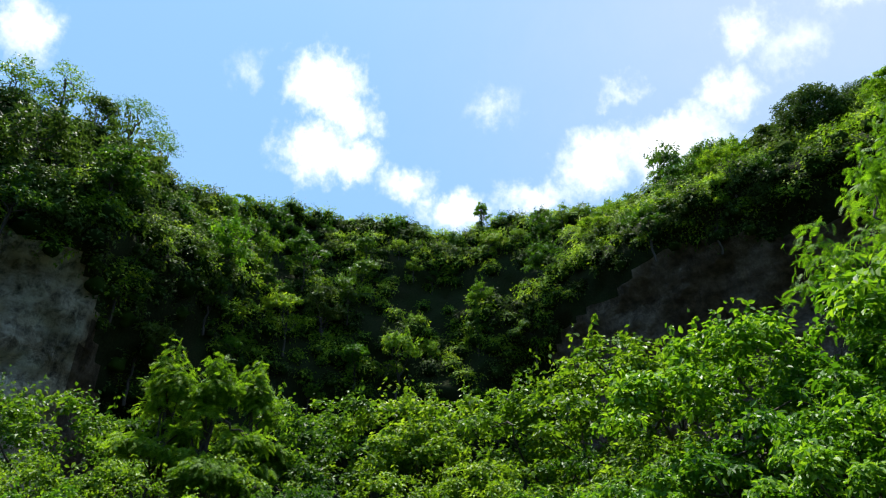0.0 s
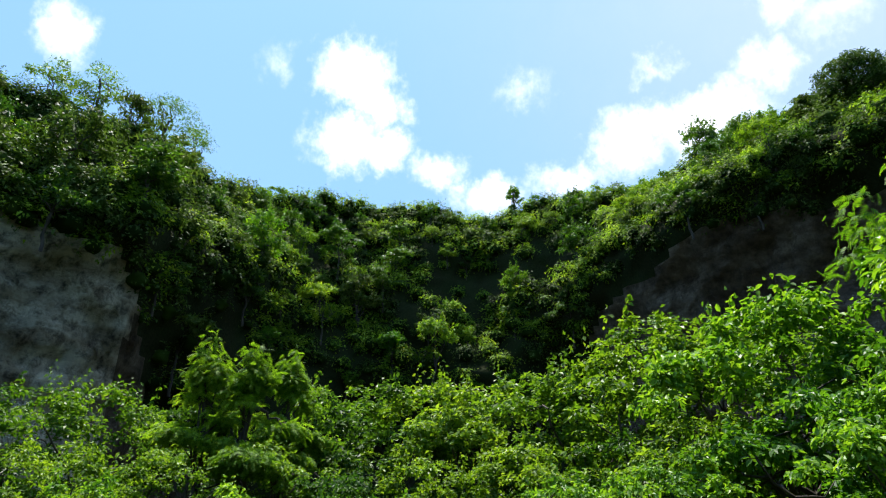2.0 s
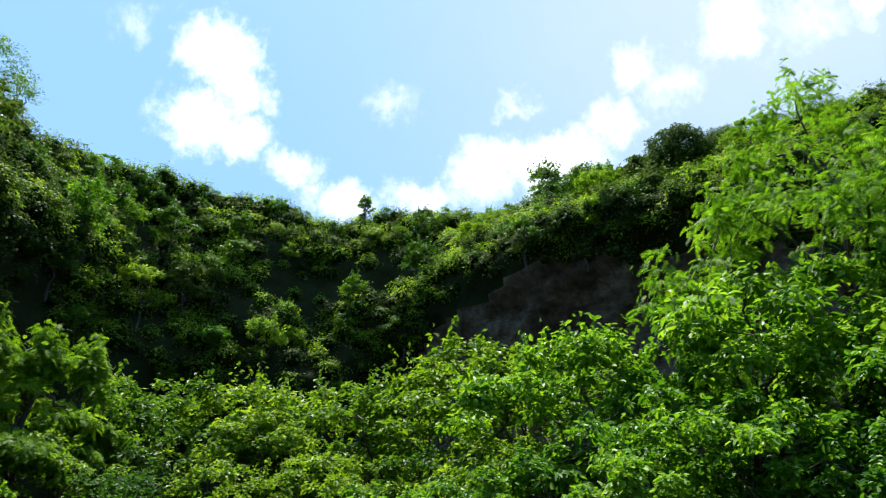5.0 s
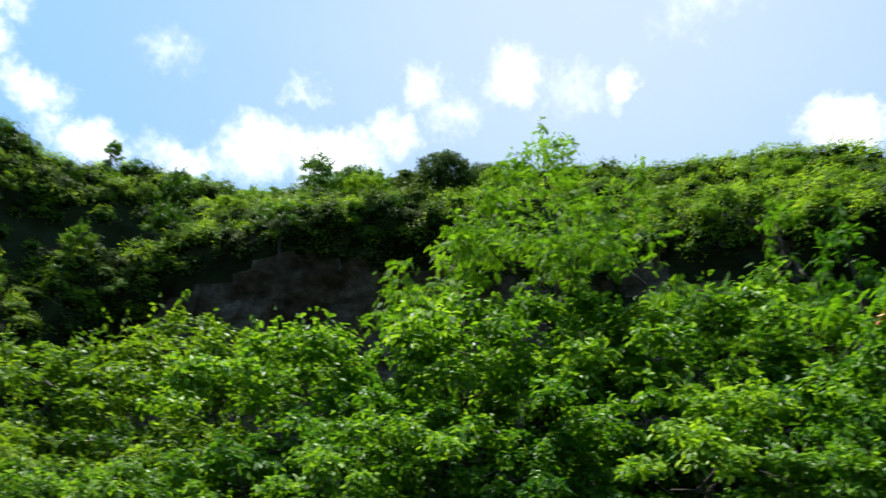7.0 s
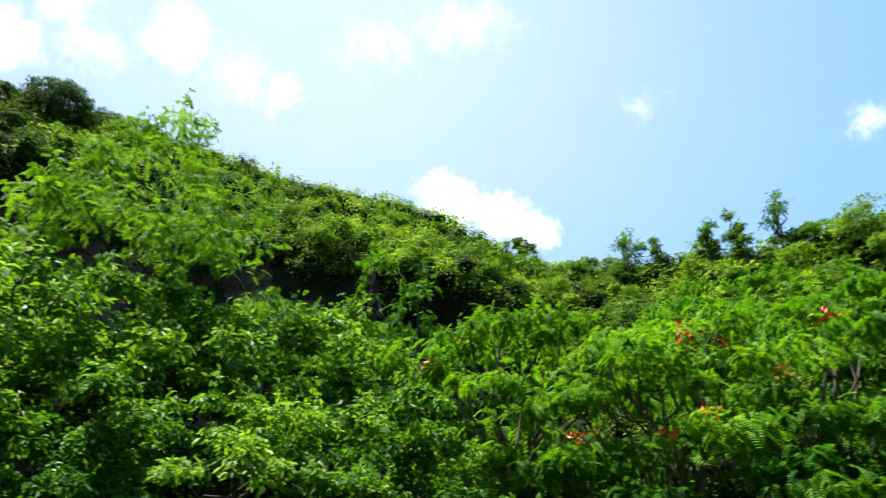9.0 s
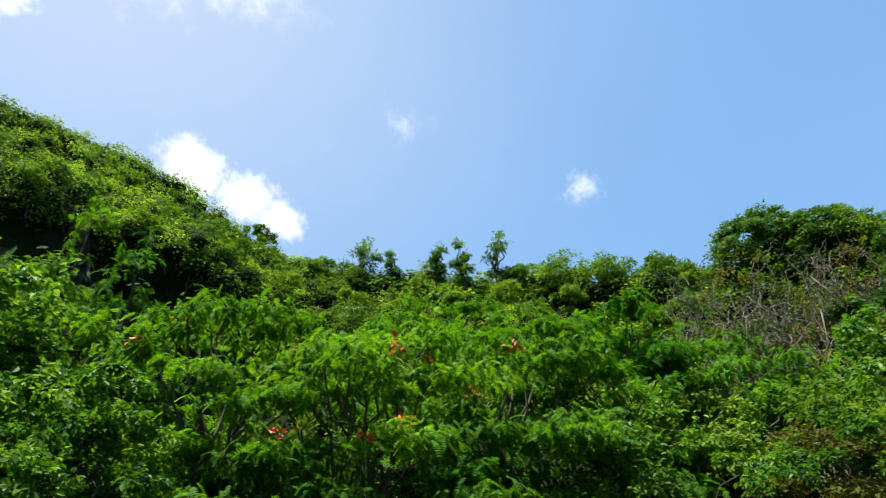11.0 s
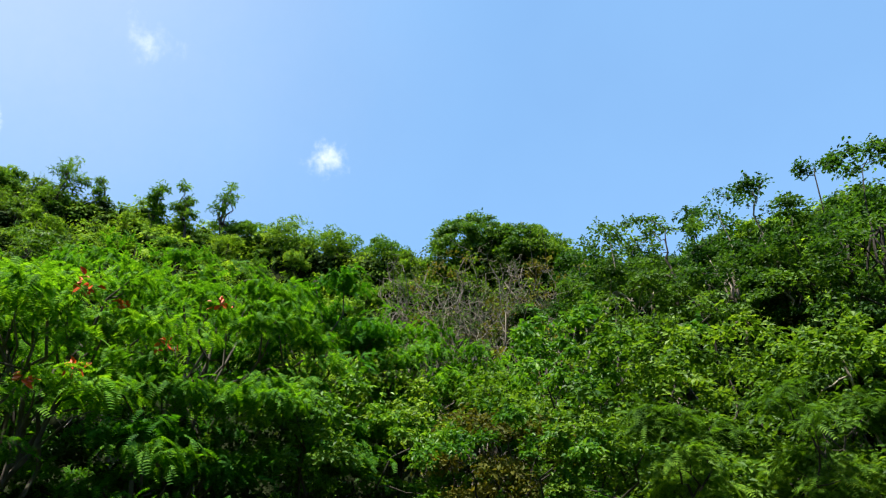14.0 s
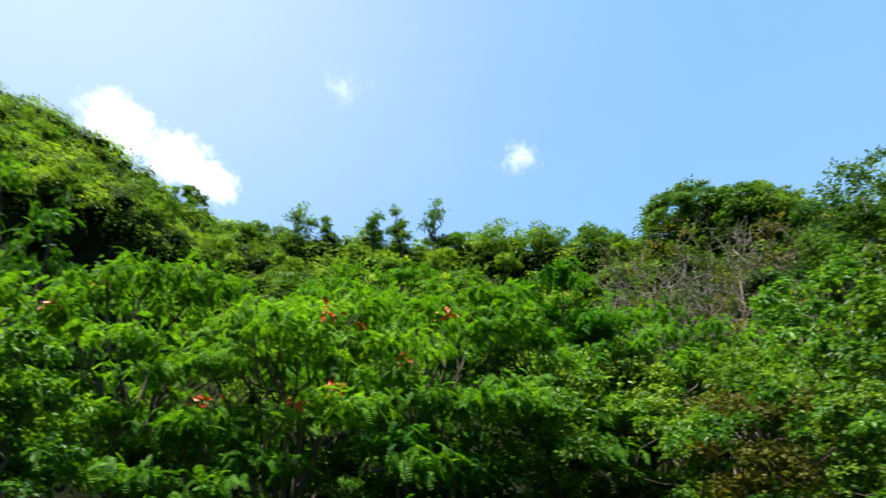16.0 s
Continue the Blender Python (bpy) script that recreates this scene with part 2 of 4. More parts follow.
M_HILL = leaf_material("hillside_leaf", (0.034, 0.084, 0.009), (0.092, 0.192, 0.015), (0.195, 0.315, 0.028), (2.0, 2.0, 0.7), 0.34, 0.6, 0.08, 2.4)
# leaf of the dusky trees; on the creepers its dark colour paints shade
M_DUSKY_SHADE = leaf_material("dusky_shade_leaf", (0.022, 0.050, 0.011), (0.044, 0.084, 0.017), (0.086, 0.136, 0.028), (1.8, 1.9, 0.9), 0.28, 0.6, 0.1)
M_WOOD = leaf_material("woodland_leaf", (0.013, 0.043, 0.008), (0.032, 0.088, 0.011), (0.080, 0.175, 0.020), (2.0, 2.0, 0.7), 0.34, 0.5, 0.18, 1.8)
# near-black green for the added cores, painting the shaded inside of the mounds
M_SHADE_CORE = leaf_material("shade_core", (0.008, 0.018, 0.004), (0.017, 0.036, 0.006), (0.034, 0.062, 0.009), (2.0, 2.0, 1.0), 0.1, 0.9, 0.02, 2.4)
M_OLIVE = leaf_material("olive_leaf", (0.062, 0.070, 0.010), (0.118, 0.128, 0.016), (0.20, 0.19, 0.028), (2.0, 1.7, 0.8), 0.34, 0.55, 0.15)
M_BARK = bark_material("dark_bark", (0.020, 0.016, 0.012), (0.07, 0.056, 0.042))
M_PALE = bark_material("pale_bark", (0.16, 0.13, 0.095), (0.36, 0.31, 0.24))
M_GREY = bark_material("grey_bark", (0.045, 0.036, 0.028), (0.15, 0.125, 0.095))
M_TWIG = bark_material("dry_twig", (0.09, 0.075, 0.056), (0.25, 0.21, 0.16))
M_PETAL = petal_material()


# ---- mesh building ----
def mesh_from(name, verts, faces, mat, smooth=False):
    """A mesh from arrays: verts (n, 3), faces (m, k)."""
    me = bpy.data.meshes.new(name)
    verts, faces = np.asarray(verts, np.float32), np.asarray(faces, np.int32)
    k = faces.shape[1]
    me.vertices.add(len(verts))
    me.vertices.foreach_set("co", verts.ravel())
    me.loops.add(faces.size)
    me.loops.foreach_set("vertex_index", faces.ravel())
    me.polygons.add(len(faces))
    me.polygons.foreach_set("loop_start", np.arange(0, faces.size, k, dtype=np.int32))
    me.polygons.foreach_set("use_smooth", np.full(len(faces), smooth))
    me.update(calc_edges=True)
    me.materials.append(mat)
    return me


def part(name, me, parent, label=""):
    ob = new(name, me)
    ob.parent = parent
    if label:
        tagged(ob, label=label)
    return ob


BROAD_LEAF = (np.array([(0, 0, 0), (0.30, 0.27, 0.09), (0.68, 0.24, 0.01), (1, 0, -0.20), (0.68, -0.24, 0.01), (0.30, -0.27, 0.09)]),
              np.array([(0, 3, 2), (0, 2, 1), (0, 4, 3), (0, 5, 4)]))
SPRAY_LEAF = (np.array([(0, 0.20, 0.04), (0, -0.20, 0.04), (1, 0, -0.1)]), np.array([(0, 1, 2)]))
HILL_LEAF = (np.array([(0, 0.30, 0.06), (0, -0.30, 0.06), (0.95, 0, -0.1)]), np.array([(0, 1, 2)]))
SMALL_LEAF = (np.array([(0, 0, 0), (0.5, 0.28, 0.07), (1, 0, -0.12), (0.5, -0.28, 0.07)]), np.array([(0, 2, 1), (0, 3, 2)]))


def frond_shape(pairs=9, span=0.26, narrow=0.032, droop=0.22):
    """A feathered leaf: a thin arched midrib with pairs of narrow leaflets."""
    v, f = [], []

    def rib(u):
        return np.array((u, 0, 0.10 * u - droop * u * u))
    for i in range(3):
        a, b = rib(i / 3), rib((i + 1) / 3)
        k = len(v)
        v += [a + (0, 0.006, 0), a - (0, 0.006, 0), b]
        f.append((k, k + 1, k + 2))
    for i in range(pairs):
        u = 0.14 + 0.86 * i / pairs
        long = span * (0.55 + 0.45 * math.sin(math.pi * min(1, u * 0.9 + 0.12)))
        for side in (1, -1):
            root, k = rib(u), len(v)
            tip = root + np.array((0.30 * long, side * long, -0.12 * long))
            v += [root - (narrow, 0, 0), root + (narrow, 0, 0), tip]
            f.append((k, k + 1, k + 2))
    return np.array(v), np.array(f)


FROND = frond_shape(8, 0.25, 0.072, 0.45)
PINNATE = frond_shape(8, 0.27, 0.050, 0.42)


def unit(v):
    return v / np.maximum(np.linalg.norm(v, axis=-1, keepdims=True), 1e-9)


def leaves(rng, at, out, size, shape, up=0.6, wild=0.6, droop=0.35, stray=0.7):
    """Leaves at the points at, turned outwards and up with some disorder. Returns verts and faces."""
    n = len(at)
    normal = unit(out * 0.5 + np.array((0, 0, up)) + rng.normal(0, wild, (n, 3)))
    axis = unit(out + rng.normal(0, stray, (n, 3)) - np.array((0, 0, droop)))
    axis = unit(axis - normal * np.sum(axis * normal, 1, keepdims=True))
    side = np.cross(normal, axis)
    tv, tf = shape
    s = (size * rng.uniform(0.65, 1.25, n))[:, None, None]
    v = at[:, None] + s * (tv[None, :, 0:1] * axis[:, None] + tv[None, :, 1:2] * side[:, None] + tv[None, :, 2:3] * normal[:, None])
    f = tf[None] + (np.arange(n) * len(tv))[:, None, None]
    return v.reshape(-1, 3), f.reshape(-1, tf.shape[1])


def tube(points, radii, sides=5):
    """A tapered tube along points."""
    p = np.asarray(points, float)
    d = unit(np.gradient(p, axis=0))
    ref = np.where(np.abs(d[:, 2:3]) > 0.9, np.array((1.0, 0, 0)), np.array((0, 0, 1.0)))
    a = unit(np.cross(d, ref))
    b = np.cross(d, a)
    ang = np.arange(sides) * 2 * math.pi / sides
    ring = a[:, None] * np.cos(ang)[None, :, None] + b[:, None] * np.sin(ang)[None, :, None]
    v = p[:, None] + ring * np.asarray(radii)[:, None, None]
    f = []
    for i in range(len(p) - 1):
        for j in range(sides):
            k = (j + 1) % sides
            f.append((i * sides + j, i * sides + k, (i + 1) * sides + k, (i + 1) * sides + j))
    return v.reshape(-1, 3), np.array(f)


def joined(pieces):
    v, f, n = [], [], 0
    for a, b in pieces:
        v.append(a)
        f.append(b + n)
        n += len(a)
    return np.concatenate(v), np.concatenate(f)


def bough(rng, a, b, r0, r1, sag=0.0, steps=6, crook=0.06):
    """A crooked limb from a to b."""
    a, b = np.asarray(a, float), np.asarray(b, float)
    t = np.linspace(0, 1, steps)[:, None]
    p = a + (b - a) * t
    long = np.linalg.norm(b - a)
    wob = rng.normal(0, crook * long, (steps, 3)) * np.sin(math.pi * t)
    p = p + wob + np.array((0, 0, 1)) * sag * long * np.sin(math.pi * t)
    return p, tube(p, np.linspace(r0, r1, steps))


def plant(name, seed, blobs, leaf, bark, shape=SMALL_LEAF, size=0.16, clumps=60, per=60, clump=0.45, trunk_h=1.5, trunk_r=0.08,
          limbs=6, twigs=3, up=0.6, wild=0.6, droop=0.35, lean=(0, 0), hollow=0.72, flat=0.8, flowers=(), under=-0.35, shoots=0, shoot_len=0.7):
    """A shrub or tree: trunk, limbs, and a crown of leaf clumps set on the blobs (x, y, z, rx, ry, rz) of its outline."""
    rng = np.random.default_rng(seed)
    root = tagged(new(name), category="tree" if "tree" in name else "shrub")
    blobs = np.asarray(blobs, float)
    area = (blobs[:, 3] * blobs[:, 4] * blobs[:, 5]) ** (2 / 3)
    which = rng.choice(len(blobs), clumps, p=area / area.sum())
    d = unit(rng.normal(0, 1, (clumps, 3)))
    d[:, 2] = np.where(d[:, 2] < under, -d[:, 2], d[:, 2])
    shell = rng.uniform(hollow, 1.08, clumps)
    heart = blobs[which, :3] + d * blobs[which, 3:] * shell[:, None]
    heart[:, 2] = np.maximum(heart[:, 2], 0.25)
    # trunk and limbs
    top = np.array((lean[0], lean[1], trunk_h))
    path, wood = bough(rng, (0, 0, -0.4), top, trunk_r, trunk_r * 0.6, 0, 7, 0.03)
    part("trunk", mesh_from("trunk", *wood, bark, True), root)
    ends = []
    for i in range(limbs):
        goal = heart[int(rng.integers(clumps))] if i >= len(blobs) else blobs[i, :3] + np.array((0, 0, blobs[i, 5] * 0.35))
        start = path[int(rng.integers(3, 7))]
        p, w = bough(rng, start, goal, trunk_r * 0.5, trunk_r * 0.14, 0.08, 7, 0.05)
        pieces = [w]
        for _ in range(twigs):
            q = p[int(rng.integers(2, 7))]
            near = heart[np.argsort(np.linalg.norm(heart - q, axis=1))[int(rng.integers(0, min(8, clumps)))]]
            pieces.append(bough(rng, q, near, trunk_r * 0.2, trunk_r * 0.05, 0.05, 5, 0.08)[1])
        part("limb", mesh_from("limb", *joined(pieces), bark, True), root)
    # leaves
    mid = blobs[:, :3].mean(0)
    n = clumps * per
    own = np.repeat(np.arange(clumps), per)
    off = unit(rng.normal(0, 1, (n, 3)))
    off[:, 2] = np.where(off[:, 2] < -0.25, -off[:, 2] * 0.8, off[:, 2])
    rad = clump * rng.uniform(0.6, 1.35, clumps)[own] * rng.uniform(0.25, 1.0, n) ** 0.6
    at = heart[own] + off * rad[:, None] * np.array((1, 1, flat))
    outw = unit(unit(at - mid) * 0.5 + off)
    if shape is PINNATE:
        outw[:, 2] *= 0.35
    elif shape is FROND:
        # each clump is a loose rosette of fronds that spread from one shoot's tip
        turn = rng.uniform(0, 2 * math.pi, n)
        fan = np.stack([np.cos(turn), np.sin(turn), rng.uniform(-0.3, 0.5, n)], 1)
        outw = unit(fan + 0.5 * unit(heart - mid)[own] * np.array((1, 1, 0)))
        at = heart[own] + rng.normal(0, clump * 0.5, (n, 3)) * np.array((1, 1, 0.45))
    at[:, 2] = np.maximum(at[:, 2], 0.08)
    if shoots:
        tips = heart[np.argsort(-heart[:, 2] + rng.uniform(0, 1, clumps) * (1.0 + 0.8 * np.ptp(heart[:, 2])))[:shoots]]
        k = 16
        go = unit(unit(tips - mid) * 0.6 + np.array((0, 0, 0.9)) + rng.normal(0, 0.25, (len(tips), 3)))
        t = np.linspace(0.2, 1, k)[None, :, None] * (shoot_len * rng.uniform(0.6, 1.3, (len(tips), 1, 1)))
        more = (tips[:, None] + go[:, None] * t).reshape(-1, 3) + rng.normal(0, 0.035, (len(tips) * k, 3))
        at = np.concatenate([at, more])
        outw = np.concatenate([outw, unit(rng.normal(0, 1, (len(more), 3)) * np.array((1, 1, 0.4)))])
    v, f = leaves(rng, at, outw, size, shape, up, wild, droop, 0.3 if shape is FROND else 0.7)
    part("crown", mesh_from("crown", v, f, leaf), root)
    for fa, fe, az, dist in flowers:
        # the shoot that shows nearest to that direction carries the blossom
        world = heart + np.array(spot(az, dist, floor_z(dist) - 1.6))
        flat_d = np.hypot(world[:, 0], world[:, 1])
        miss = np.hypot(np.degrees(np.arctan2(world[:, 0], world[:, 1])) - fa, np.degrees(np.arctan2(world[:, 2], flat_d)) - fe) + 0.8 * (flat_d - flat_d.min())
        best = int(np.argmin(miss))
        pos = heart[best] - 0.22 * unit(world[best]) + np.array((0, 0, 0.10)) + rng.normal(0, 0.07, (16, 3)) * np.array((1, 1, 0.5))
        fv, ff = leaves(rng, pos, unit(rng.normal(0, 1, (16, 3))), 0.10, BROAD_LEAF, 0.5, 0.9, 0.0)
        part("blossom", mesh_from("blossom", fv, ff, M_PETAL), root, "scarlet blossom")
    return root


def ring_blobs(seed, n, spread, z0, z1, r0, r1, squash=0.8):
    """Blobs for an uneven crown, spread metres wide about the stem, between the heights z0 and z1."""
    rng = np.random.default_rng(seed)
    b = []
    for i in range(n):
        a = 2 * math.pi * (i + rng.uniform(-0.3, 0.3)) / n
        d = spread * rng.uniform(0.3, 1.0)
        r = rng.uniform(r0, r1)
        b.append((d * math.cos(a), d * math.sin(a), z0 + (z1 - z0) * ((0.31 + 0.618 * i) % 1.0), r, r, r * squash))
    return b


def spot(az, dist, z=0.0):
    return Vector((dist * math.sin(radians(az)), dist * math.cos(radians(az)), z))


# ---- the land: basin floor, cliffs and hillsides in one sheet ----
# by direction (degrees right of +y): distance of the foot, distance of the crest, elevation of the crest, how sheer it is
LAND = ((-180, 20, 34, 26, 0.2), (-120, 28, 40, 30, 0.4), (-60, 33, 42, 32.5, 1.0), (-42, 33, 40, 32.8, 1.0), (-31, 35, 43, 32.3, 1.0), (-27, 41, 50, 30.9, 0.9),
        (-22.5, 46, 58, 30.5, 0.65), (-16, 52, 64, 30.9, 0.3), (-9, 53, 66, 30.8, 0.25), (0, 54, 66, 29.6, 0.25), (6, 54, 66, 30.3, 0.35), (10, 53, 65, 30.2, 0.6),
        (17, 50, 62, 30.4, 0.95), (22.5, 48, 60, 31.8, 1.0), (29, 46, 58, 32.2, 1.0), (36, 45, 56, 33.0, 0.95), (42, 44, 56, 33.6, 0.8), (50, 43, 56, 33.7, 0.6),
        (57, 42, 56, 32.7, 0.6), (66, 42, 55, 32.0, 0.6), (75, 38, 51, 29.9, 0.5), (80, 32, 49, 27.6, 0.3), (84, 26, 46, 26.0, 0.1))
LAND_RIGHT = ((95, 22, 42, 25.4, 0.0), (106, 20, 38, 25.0, 0.0), (112, 20, 36, 24.4, 0.0), (119, 20, 34, 24.0, 0.0), (130, 19, 32, 23.8, 0.0), (145, 16, 30, 22, 0.0), (165, 15, 30, 24, 0.1), (180, 20, 34, 26, 0.2))
LAND_ALL = np.array(LAND + LAND_RIGHT)
def brow(az):
    """The share of the face's height at which the cliff's brow stands out."""
    return float(np.interp(az, (8, 15, 40, 48), (0.65, 0.70, 0.70, 0.65)))


def land(az):
    return [np.interp(az, LAND_ALL[:, 0], LAND_ALL[:, i]) for i in (1, 2, 3, 4)]


def surface(az, s):
    """A point of the land's face: az degrees, s from 0 at the foot to 1 at the crest."""
    foot, crest, el, sheer = land(az)
    h = 1.6 + crest * math.tan(radians(el))
    slope = foot + (crest - foot) * s
    edge = brow(az)
    cliff = foot + (crest - foot) * max(0.0, (s - edge) / (1 - edge)) - (3.6 if az > -10 else 1.6) * math.exp(-((s - edge) / 0.13) ** 2) + 1.2 * math.exp(-((s - 0.3) / 0.2) ** 2)
    r = slope + (cliff - slope) * sheer
    hollow_in = max(0.0, 1 - s / 0.62) ** 0.7
    r += hollow_in * (7.0 * math.exp(-((az + 27.5) / 3.2) ** 2) + 5.0 * math.exp(-((az - 9.5) / 2.6) ** 2))
    p = spot(az, r, h * s)
    rough = 0.35 + 0.65 * math.sin(math.pi * min(1.0, s * 1.02))
    n1 = noise.fractal(p * 0.09, 0.9, 2.1, 4)
    n2 = noise.fractal(Vector((p.x * 0.35, p.y * 0.35, p.z * 0.6)), 0.6, 2.1, 5)
    push = rough * ((4.4 - 2.8 * sheer) * n1 + (0.55 + 0.5 * sheer) * n2)
    return spot(az, r + push, h * s + 0.25 * rough * n2)


ROCK_TOP = ((-60, 27), (-33, 25), (-30.5, 20), (-28, 10), (5, 8), (9, 17), (13, 21), (17, 23.5), (24, 26), (35, 26.5), (42, 24), (48, 22), (54, 27.5), (66, 27), (73, 25), (78, 21), (83, 8), (180, 8))


def rock_line(az, p):
    """The elevation below which the face is bare rock."""
    return float(np.interp(az, [k[0] for k in ROCK_TOP], [k[1] for k in ROCK_TOP])) + 2.4 * noise.noise(p * 0.16)


def build_ground():
    azs = np.concatenate([np.arange(-180, -62, 3.0), np.arange(-62, 168, 0.5), np.arange(168, 180, 3.0)])
    rows = []
    for az in azs:
        foot, crest, el, sheer = land(az)
        h = 1.6 + crest * math.tan(radians(el))
        col = []
        for u in np.linspace(0.02, 1, 22)[:-1]:
            r = foot * u
            z = 0.10 * noise.noise(spot(az, r) * 0.4) * min(1, r / 4) + 0.0012 * max(0, r - 6) ** 2
            col.append(spot(az, r, z if r > 1.5 else z - 0.02))
        base = 0.0012 * max(0, foot - 6) ** 2
        for s in np.linspace(0, 1, 70):
            p = surface(az, s)
            p.z = max(p.z, base * (1 - s))
            col.append(p)
        for k in (1.5, 4, 9, 18, 34, 60, 110, 200, 420, 900, 2400):
            fall = h * max(0.0, 1 - k / 170)
            col.append(spot(az, crest + k, fall + 0.4 * noise.noise(spot(az, crest + k) * 0.2)))
        rows.append(col)
    m = len(rows[0])
    v = [p for col in rows for p in col] + [Vector((0, 0, 0))]
    n = len(rows)
    f = []
    for i in range(n):
        j = (i + 1) % n
        for k in range(m - 1):
            f.append((i * m + k, j * m + k, j * m + k + 1, i * m + k + 1))
    me = mesh_from("ground", [tuple(p) for p in v], f, M_PALE_ROCK, True)
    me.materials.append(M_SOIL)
    me.materials.append(M_BROWN_ROCK)
    bm = bmesh.new()
    bm.from_mesh(me)
    bm.verts.ensure_lookup_table()
    hub = bm.verts[len(v) - 1]
    for i in range(n):
        bm.faces.new((hub, bm.verts[((i + 1) % n) * m], bm.verts[i * m]))
    for face in bm.faces:
        c = face.calc_center_median()
        d = math.hypot(c.x, c.y)
        az = math.degrees(math.atan2(c.x, c.y))
        rock = d > 12 and c.z > 1.5 and land(az)[3] > 0.6 + 0.06 * noise.noise(c * 0.3) and math.degrees(math.atan2(c.z - 1.6, d)) < rock_line(az, c) + 0.8
        # brown right of the pale cliff; in the recess it stands in for shade
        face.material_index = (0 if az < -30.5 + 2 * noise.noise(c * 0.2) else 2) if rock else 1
        face.smooth = True
    bmesh.ops.recalc_face_normals(bm, faces=bm.faces)
    bm.to_mesh(me)
    bm.free()
    return tagged(new("ground", me), "brown soil basin floor rising into grey weathered limestone cliffs", "ground", kind="structure")


build_ground()


def floor_z(dist):
    return 0.0012 * max(0.0, dist - 6) ** 2


def place(ob, az, dist, turn=0.0, scale=1.0, z=None):
    ob.matrix_world = Matrix.Translation(spot(az, dist, floor_z(dist) if z is None else z)) @ pose(0, 0, 0, 0, 0, turn) @ Matrix.Scale(scale, 4)
    return ob


def again(ob, az, dist, turn=0.0, scale=1.0, z=None, stretch=1.0):
    m = Matrix.Translation(spot(az, dist, floor_z(dist) if z is None else z)) @ pose(0, 0, 0, 0, 0, turn) @ Matrix.Diagonal((scale, scale, scale * stretch, 1))
    k = max(ob.scale)
    return copy_thing(ob, m @ Matrix.Scale(1 / k, 4))


def crest_z(az, s=1.0):
    p = surface(az, s)
    return math.hypot(p.x, p.y), p.z


# ---- hillside: loose creeper cover and single shrubs ----
def wooded(az, s):
    """How thick plants grow on the face, 0 to 1: bare rock below the line ROCK_TOP."""
    p = surface(az, s)
    el = math.degrees(math.atan2(p.z - 1.6, math.hypot(p.x, p.y)))
    line = rock_line(az, p)
    if el < line and s < brow(az) - 0.03:
        return 0.0
    gap = noise.noise(Vector((p.x * 0.14, p.y * 0.14, p.z * 0.10 + 7.0)))
    return 1.0 if s > 0.85 or gap > (0.04 if az < 84 else -0.25) else 0.08


